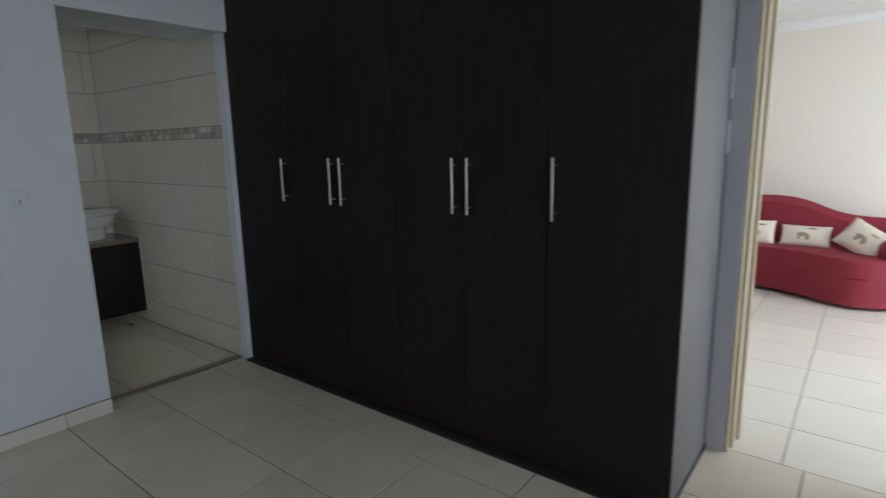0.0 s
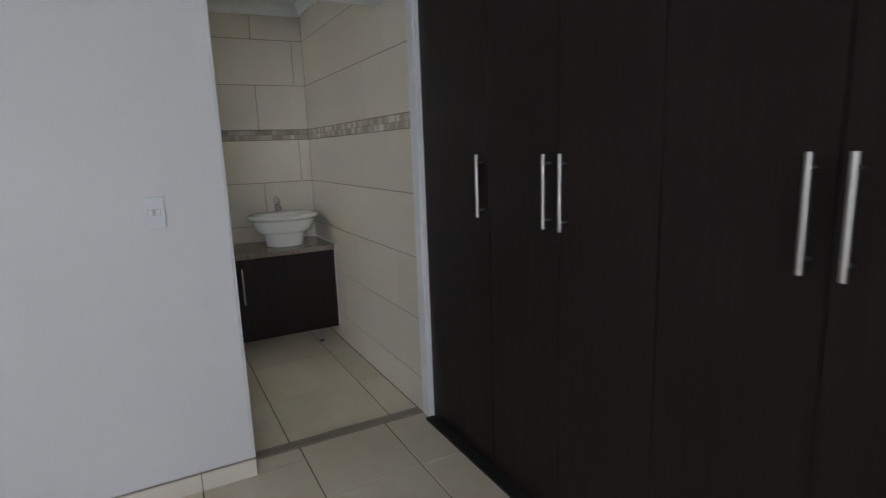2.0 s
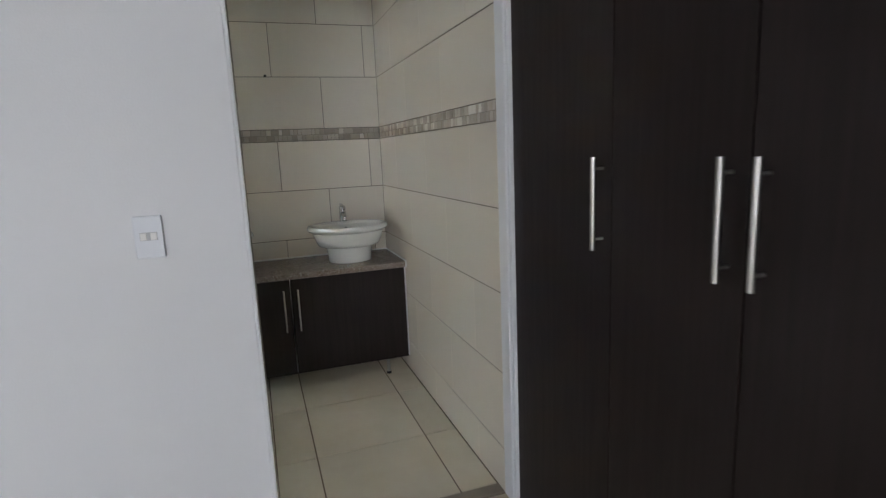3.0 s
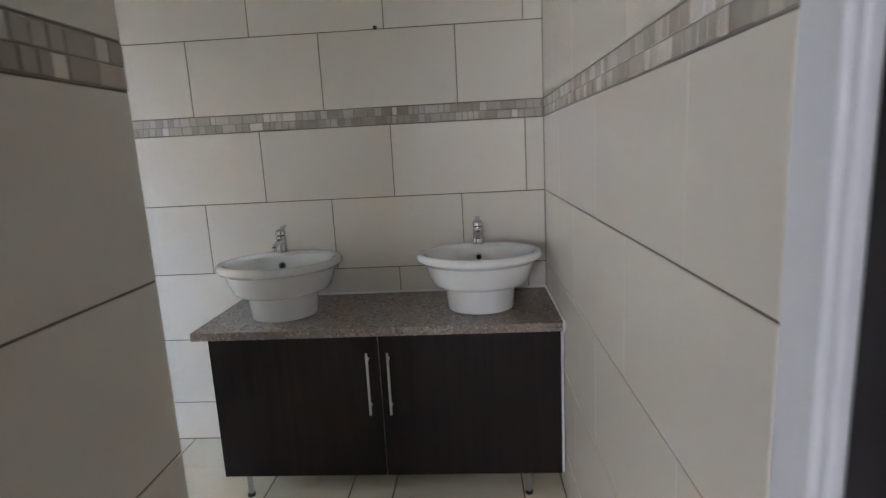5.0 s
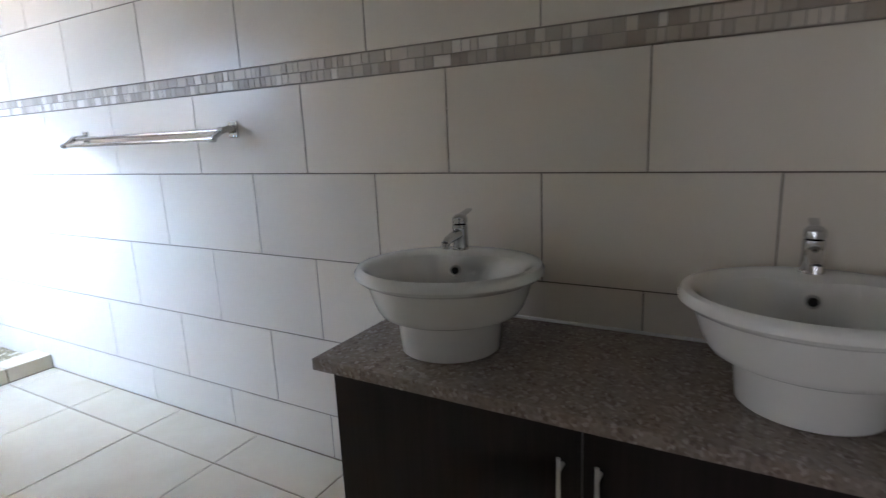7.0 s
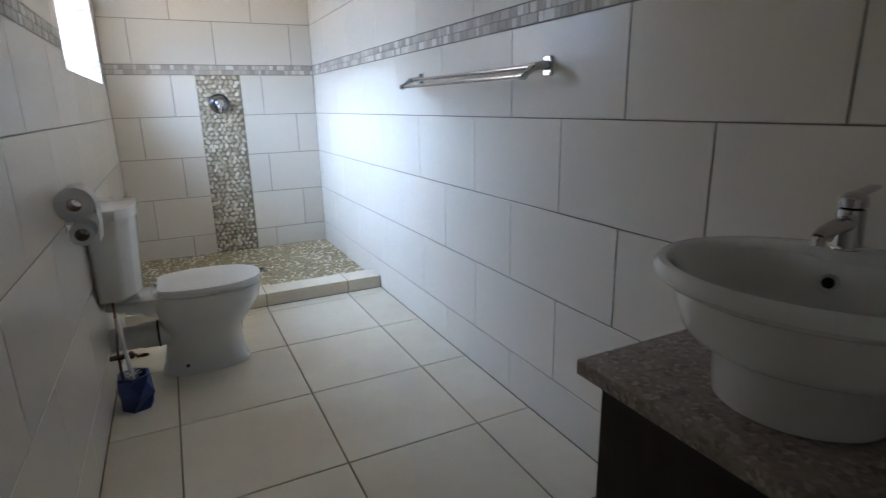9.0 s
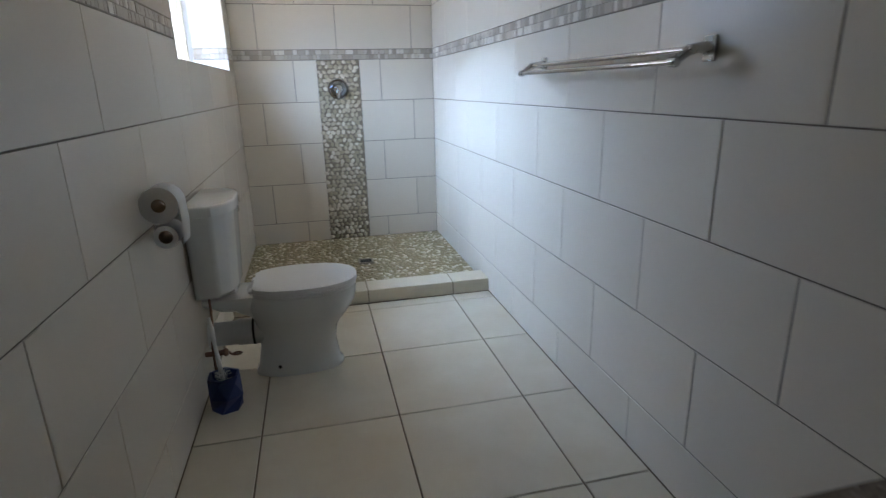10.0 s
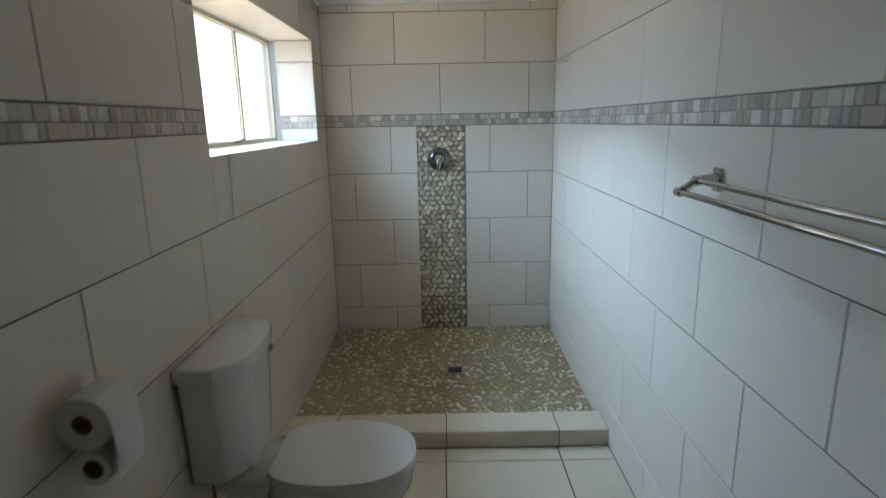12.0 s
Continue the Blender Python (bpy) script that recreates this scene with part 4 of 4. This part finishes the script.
foot = [bm.verts.new((x, 0.0, 0.05)) for x in xs]
for a, b in ((front, mid), (mid, top), (top, rear), (rear, foot), (foot, front)):
    for i in range(len(xs) - 1):
        bm.faces.new((a[i], a[i + 1], b[i + 1], b[i]))
for k in (0, -1):
    bm.faces.new([r[k] for r in (front, mid, top, rear, foot)])
part("backrest", bm, RED, sofa, "", True)
for x0, x1 in ((0.36, 0.60), (-1.37, -1.15)):
    bm = bmesh.new()
    box(bm, x0, x1, -0.76, -0.05, 0.04, 0.56, 0.09, 4)
    part("armrest", bm, RED, sofa, "", True)
for fx in (-1.0, 0.3):
    for fy in (-0.6, -0.12):
        bm = bmesh.new()
        loft(bm, [(fx, fy, 0.02, 0.02, 0), (fx, fy, 0.027, 0.027, 0.04)], 12)
        part("leg", bm, DARK_WOOD, sofa, "dark leg", True)


def cushion(m, w, h, label):
    t = tagged(new("cushion"), label, "cushion", "cushions on the sofa")
    bm = bmesh.new()
    n = 14
    grid = {}
    for s in (1, -1):
        for i in range(n + 1):
            for j in range(n + 1):
                u, v = i / n * 2 - 1, j / n * 2 - 1
                bulge = 0.055 * max(0, (1 - u * u) * (1 - v * v)) ** 0.45
                pin = 1 - 0.07 * (1 - abs(u) ** 2) * abs(v) - 0.07 * (1 - abs(v) ** 2) * abs(u)
                edge = i in (0, n) or j in (0, n)
                key = (i, j, 0 if edge else s)
                if key not in grid:
                    grid[key] = bm.verts.new((u * w / 2 * pin, v * h / 2 * pin, 0 if edge else s * bulge))
    for s in (1, -1):
        for i in range(n):
            for j in range(n):
                q = []
                for a, b in ((i, j), (i + 1, j), (i + 1, j + 1), (i, j + 1)):
                    edge = a in (0, n) or b in (0, n)
                    q.append(grid[(a, b, 0 if edge else s)])
                bm.faces.new(q)
    part("cover", bm, CUSHION, t, "", True)
    bm = bmesh.new()
    for k, (u, v, a, b) in enumerate(((-0.02, 0.0, 0.045, 0.02), (0.02, -0.025, 0.02, 0.028), (-0.045, -0.03, 0.012, 0.02), (0.05, 0.06, 0.035, 0.006))):
        loft(bm, [(u, v, a, b, 0.046), (u, v, a, b, 0.0575), (u, v, a * 0.7, b * 0.7, 0.0585)], 14)
    part("print", bm, MOTIF, t, "small brown printed motif")
    t.matrix_basis = m
    return t


cushion(pose(-0.47, 5.83, 0.52, 66, 0, 2), 0.32, 0.24, "cream cushion with a small brown motif on the sofa")
cushion(pose(-0.07, 5.85, 0.505, 64, 0, -3), 0.40, 0.21, "wide cream cushion with a brown motif on the sofa")
cushion(pose(0.37, 5.70, 0.525, 56, 24, -32), 0.40, 0.28, "cream cushion tilted against the sofa's arm")


# ---- pebbles ----
def pebble_mesh(k, mat):
    prng = random.Random(k)
    bm = bmesh.new()
    bmesh.ops.create_icosphere(bm, subdivisions=1, radius=1)
    for v in bm.verts:
        v.co *= 1 + prng.uniform(-0.045, 0.045)
    for f in bm.faces:
        f.smooth = True
    me = bpy.data.meshes.new("pebble")
    bm.to_mesh(me)
    bm.free()
    me.materials.append(mat)
    return me


PEBBLES = {m.name: [pebble_mesh(k, m) for k in range(4)] for m in (PEBBLE, FLOOR_PEBBLE)}


def pebble_field(parent, frame_m, wide, high, keep, seed, limit=300, size=1.0, skip=None, sheet=0.325, pack=0.0275, slim=0.70, rows=None, mats=(PEBBLE, PEBBLE_JOINED)):
    """Pebbles bedded flat over wide x high; the first ones single, the rest joined."""
    prng = random.Random(seed)
    spots, gap, cells = [], pack * size, {}
    for _ in range(int(wide * high / gap / gap * 24)):
        a, b = prng.uniform(0.013, wide - 0.013), prng.uniform(0.012, high - 0.012)
        # the pebbles come on square sheets, whose edges stay open
        if (skip and skip(a, b)) or (a + 0.010) % sheet < 0.020 or (b + 0.010) % sheet < 0.020:
            continue
        ci, cj = int(a / gap), int(b / gap)
        if all((a - p) ** 2 + (b - q) ** 2 > gap * gap for di in (-1, 0, 1) for dj in (-1, 0, 1) for p, q in cells.get((ci + di, cj + dj), ())):
            cells.setdefault((ci, cj), []).append((a, b))
            spots.append((a, b))
    if rows:
        da, db = rows
        spots = [(a + prng.uniform(-0.0065, 0.0065), b + prng.uniform(-0.0055, 0.0055)) for j in range(int(high / db)) for i in range(int(wide / da))
                 for a, b in [((i + 0.32 + 0.4 * (j % 2)) * da, (j + 0.5) * db)] if a < wide - 0.012]
    spots.sort(key=keep)
    verts, faces = [], []
    for n, (a, b) in enumerate(spots):
        big = prng.uniform(0.8, 1.15)
        s = Matrix.Diagonal((0.0188 * big * size, 0.0188 * slim * big * size, 0.0062, 1))
        m = frame_m @ Matrix.Translation((a, b, 0.0005)) @ Matrix.Rotation(prng.uniform(0, 3.14), 4, "Z") @ s
        me = PEBBLES[mats[0].name][n % 4]
        if n < limit:
            ob = new("pebble", me)
            ob.parent = parent
            ob.matrix_basis = m
        else:
            o = len(verts)
            verts += [tuple(m @ v.co) for v in me.vertices]
            faces += [tuple(o + k for k in p.vertices) for p in me.polygons]
    if verts:
        me = bpy.data.meshes.new("pebbles")
        me.from_pydata(verts, [], faces)
        me.shade_smooth()
        me.materials.append(mats[1])
        ob = new("pebbles", me)
        ob.parent = parent
        tagged(ob, "small cream and tan pebbles set in grout", kind="stuff")


STRIP0, STRIP1 = -4.201, -3.872
strip = part("pebble_strip", boxes((STRIP0, STRIP1, YS - 0.002, YS + 0.001, SHOWER_Z, DADO0 - 0.003)), STRIP_GROUT, wall_south, "vertical strip of pebbles in brown grout")
pebble_field(strip, plane_frame((STRIP1, YS + 0.001, SHOWER_Z + 0.006), (-1, 0, 0), (0, 0, 1)), STRIP1 - STRIP0, DADO0 - SHOWER_Z - 0.01, lambda p: -p[1], 3, size=1.20, slim=0.72, rows=(0.0395, 0.0335))
pebble_field(shower, plane_frame((XW, YS + 0.002, SHOWER_Z), (1, 0, 0), (0, 1, 0)), XE - XW, CURB_Y0 - YS - 0.004, lambda p: -p[1], 4, size=1.10, pack=0.0268, slim=0.58, mats=(FLOOR_PEBBLE, FLOOR_PEBBLE_JOINED),
             skip=lambda a, b: abs(a + XW + 4.095) < 0.068 and abs(b + YS + 3.007) < 0.068)

# ---- mosaic band ----
def mosaic(parent, frame_m, length, seed, limit=300, nearest=lambda a: a):
    """Two rows of small stone pieces of mixed widths."""
    prng = random.Random(seed)
    h = (DADO1 - DADO0 - 0.004) / 2
    cells = []
    for row in (0, 1):
        a = 0.0
        while a < length - 0.012:
            w = min(prng.choice((0.024, 0.031, 0.031, 0.031, 0.046, 0.062)), length - a)
            cells.append((a, a + w, 0.002 + row * h, 0.002 + (row + 1) * h))
            a += w
    cells.sort(key=lambda c: nearest(c[0]))
    part("mosaic_bed", boxes((0, length, 0.001, DADO1 - DADO0 - 0.001, -0.0024, -0.0016)), MOSAIC_BED, parent, "", False, frame_m)
    lay(parent, "mosaic_piece", frame_m, cells[:limit], MOSAIC, 0.006, 0.0022, 0.0012, prng)
    verts, faces = [], []
    for a0, a1, b0, b1 in cells[limit:]:
        if a1 - a0 < 0.012:
            continue
        me = slab_mesh("mosaic_piece", a1 - a0 - 0.0022, b1 - b0 - 0.0022, 0.006, MOSAIC)
        m = frame_m @ Matrix.Translation(((a0 + a1) / 2, (b0 + b1) / 2, prng.uniform(-0.0012, 0.0012)))
        o = len(verts)
        verts += [tuple(m @ v.co) for v in me.vertices]
        faces += [tuple(o + k for k in p.vertices) for p in me.polygons]
    if verts:
        me = bpy.data.meshes.new("mosaic_pieces")
        me.from_pydata(verts, [], faces)
        me.materials.append(MOSAIC_JOINED)
        ob = new("mosaic_pieces", me)
        ob.parent = parent
        tagged(ob, "small grey and beige stone mosaic pieces", kind="stuff")


mosaic(wall_west, plane_frame((XW, YS, DADO0), (0, 1, 0), (0, 0, 1)), YN - YS, 11, 300, lambda a: -a)
mosaic(wall_north, plane_frame((XW, YN, DADO0), (1, 0, 0), (0, 0, 1)), TILE_END - XW, 12)
mosaic(wall_south, plane_frame((XE, YS, DADO0), (-1, 0, 0), (0, 0, 1)), XE - XW, 13)
mosaic(wall_east, plane_frame((XE, DOOR_Y, DADO0), (0, -1, 0), (0, 0, 1)), DOOR_Y - WIN_Y1, 14)
mosaic(wall_east, plane_frame((XE, WIN_Y0, DADO0), (0, -1, 0), (0, 0, 1)), WIN_Y0 - YS, 15)
mosaic(wall_east, plane_frame((XB - 0.034, DOOR_Y, DADO0), (-1, 0, 0), (0, 0, 1)), XB - 0.034 - XE, 16)
mosaic(wall_east, plane_frame((WX - 0.03, WIN_Y0, DADO0), (-1, 0, 0), (0, 0, 1)), WX - 0.03 - XE, 17)

# ---- wall tiles ----
P = 0.589
west_a = [1.712 - P * k for k in range(10)]
west_b = [1.424 - P * k for k in range(10)]
up = lambda o, u: plane_frame(o, u, (0, 0, 1))
f = up((XW, 0, 0), (0, 1, 0))
lay(wall_west, "tile", f, courses(YS, YN, LOWER, west_a, west_b, True), TILE)
lay(wall_west, "tile", f, courses(YS, YN, UPPER, west_a, west_b, False), TILE)
north_a = [-4.40, -3.80, -3.20]
north_b = [-4.12, -3.52]
f = up((0, YN, 0), (1, 0, 0))
lay(wall_north, "tile", f, courses(XW, TILE_END, LOWER, north_a, north_b, True), TILE, side_gap=0.0008)
lay(wall_north, "tile", f, courses(XW, TILE_END, UPPER, north_a, north_b, False), TILE, side_gap=0.0008)
f = up((0, YS, 0), (-1, 0, 0))
south_low = [(SHOWER_Z, 0.193)] + LOWER[1:]
lay(wall_south, "tile", f, courses(-XE, -STRIP1, south_low, [3.693], [3.438], True), TILE)
lay(wall_south, "tile", f, courses(-STRIP0, -XW, south_low, [4.368], [4.630], True), TILE)
lay(wall_south, "tile", f, courses(-XE, -XW, UPPER, [3.742, 4.336], [3.444, 4.035, 4.627], False), TILE)
f = up((XE, 0, 0), (0, -1, 0))
east_a = [0.781 + 0.602 * k for k in range(-3, 6)]
east_b = [0.490 + 0.595 * k for k in range(-3, 6)]
lay(wall_east, "tile", f, courses(-DOOR_Y, -YS, LOWER[:4], east_a, east_b, True), TILE)
corner_a, corner_b = 0.781 + 0.602, 0.781 + 0.602 * 2
lay(wall_east, "tile", f, courses(-DOOR_Y, corner_a, LOWER[4:], east_a, east_b, True), TILE)
lay(wall_east, "tile", f, [(corner_a, -WIN_Y1 + 0.0018, 1.16, DADO0), (-WIN_Y1 - 0.0018, corner_b, 1.16, WIN_Z0)], TILE)
lay(wall_east, "tile", f, courses(corner_b, -WIN_Y0, [(1.16, WIN_Z0)], east_a, east_b, True), TILE)
lay(wall_east, "tile", f, courses(-WIN_Y0, -YS, LOWER[4:], east_a, east_b, True), TILE)
for lo_y, hi_y in ((-DOOR_Y, -WIN_Y1), (-WIN_Y0, -YS)):
    lay(wall_east, "tile", f, courses(lo_y, hi_y, UPPER, east_a, east_b, False), TILE)
lay(wall_east, "tile", f, courses(-WIN_Y1, -WIN_Y0, [(WIN_Z1, 2.197), UPPER[2]], east_a, east_b, True), TILE)
lay(wall_east, "tile", f, courses(-YN, -DOOR_Y, [(DOOR_Z, 2.197), UPPER[2]], east_a, east_b, True), TILE)
# doorway reveal
lay(wall_east, "tile", up((0, DOOR_Y, 0), (-1, 0, 0)), [(-XB + 0.034, -XE, a, b) for a, b in LOWER + [UPPER[0], (1.875, DOOR_Z)]], TILE)
part("lintel_plaster", boxes((XE + 0.003, XB - 0.001, DOOR_Y + 0.001, YN - 0.001, DOOR_Z - 0.004, DOOR_Z - 0.0005)), PAINT, wall_east)
# window reveals
lay(wall_east, "tile", up((0, WIN_Y0, 0), (-1, 0, 0)), [(-WX + 0.03, -XE, WIN_Z0, DADO0), (-WX + 0.03, -XE, DADO1, 1.875), (-WX + 0.03, -XE, 1.875, WIN_Z1)], TILE)
lay(wall_east, "tile", up((0, WIN_Y1, 0), (1, 0, 0)), [(XE, WX - 0.03, WIN_Z0, 1.70), (XE, WX - 0.03, 1.70, WIN_Z1)], TILE)
sill_cuts = [WIN_Y0, -2.95, -2.40, WIN_Y1]
lay(wall_east, "sill_tile", plane_frame((0, 0, WIN_Z0), (1, 0, 0), (0, 1, 0)), [(XE, WX + 0.0, a, b) for a, b in zip(sill_cuts, sill_cuts[1:])], TILE, gap=0.003)
lay(wall_east, "tile", plane_frame((0, 0, WIN_Z1), (-1, 0, 0), (0, 1, 0)), [(-WX, -XE, a, b) for a, b in zip(sill_cuts, sill_cuts[1:])], TILE, gap=0.003)

# ---- floor tiles ----
def grid_cells(x_cuts, y_cuts):
    return [(a, b, c, d) for a, b in zip(x_cuts, x_cuts[1:]) for c, d in zip(y_cuts, y_cuts[1:])]


flat = plane_frame((0, 0, 0), (1, 0, 0), (0, 1, 0))
lay(floor, "tile", flat, grid_cells([XW, -4.558, -4.033, -3.505, XE], [CURB_Y1, -2.145, -1.592, -1.034, -0.490, 0.045, 0.575, DOOR_Y]), FLOOR_TILE, 0.004, 0.006)
lay(floor, "tile", flat, grid_cells([XW, -4.558, -4.033, -3.505, -3.0], [DOOR_Y, 1.105, 1.63, YN]), FLOOR_TILE, 0.004, 0.006)
bed_x = [-2.935, -2.497] + [-2.497 + 0.4575 * k for k in range(1, 11)] + [BED_X1]
bed_y = [BED_Y0] + [1.136 + 0.436 * k for k in range(-6, 3)] + [BED_Y1 + 0.03]
cells = [c for c in grid_cells(bed_x, bed_y) if not (c[2] > WARD_Y + 0.1 and c[1] < WARD_X1)]
cells = [(XB if c[0] < XB and c[2] < DOOR_Y - 0.01 else c[0], *c[1:]) for c in cells]
cells.append((-2.935, XB, DOOR_Y, 1.136))
lay(floor, "tile", flat, cells, FLOOR_TILE, 0.004, 0.006)
liv_x = [LIV_X0] + [0.165 + 0.457 * k for k in range(-5, 6)] + [LIV_X1]
liv_y = [BED_Y1 + 0.03, 2.838] + [2.838 + 0.436 * k for k in range(1, 8)] + [LIV_Y1]
cells = [c for c in grid_cells(liv_x, liv_y) if not (c[2] < LIV_Y0 - 0.1 and (c[1] < DX0 - 0.06 or c[0] > DX1))]
lay(floor, "tile", flat, cells, GLARE_TILE, 0.004, 0.004)
# shower kerb tiles
cuts = [XW, -4.566, -4.037, -3.505, XE]
lay(curb, "tile", plane_frame((0, 0, CURB_Z), (1, 0, 0), (0, 1, 0)), [(a, b, CURB_Y0, CURB_Y1) for a, b in zip(cuts, cuts[1:])], FLOOR_TILE, 0.004, 0.005)
lay(curb, "tile", plane_frame((0, CURB_Y1, 0), (-1, 0, 0), (0, 0, 1)), [(-b, -a, 0.0, CURB_Z) for a, b in zip(cuts, cuts[1:])], FLOOR_TILE, 0.004, 0.005)
lay(curb, "tile", plane_frame((0, CURB_Y0, 0), (1, 0, 0), (0, 0, 1)), [(a, b, SHOWER_Z, CURB_Z) for a, b in zip(cuts, cuts[1:])], FLOOR_TILE, 0.004, 0.005)
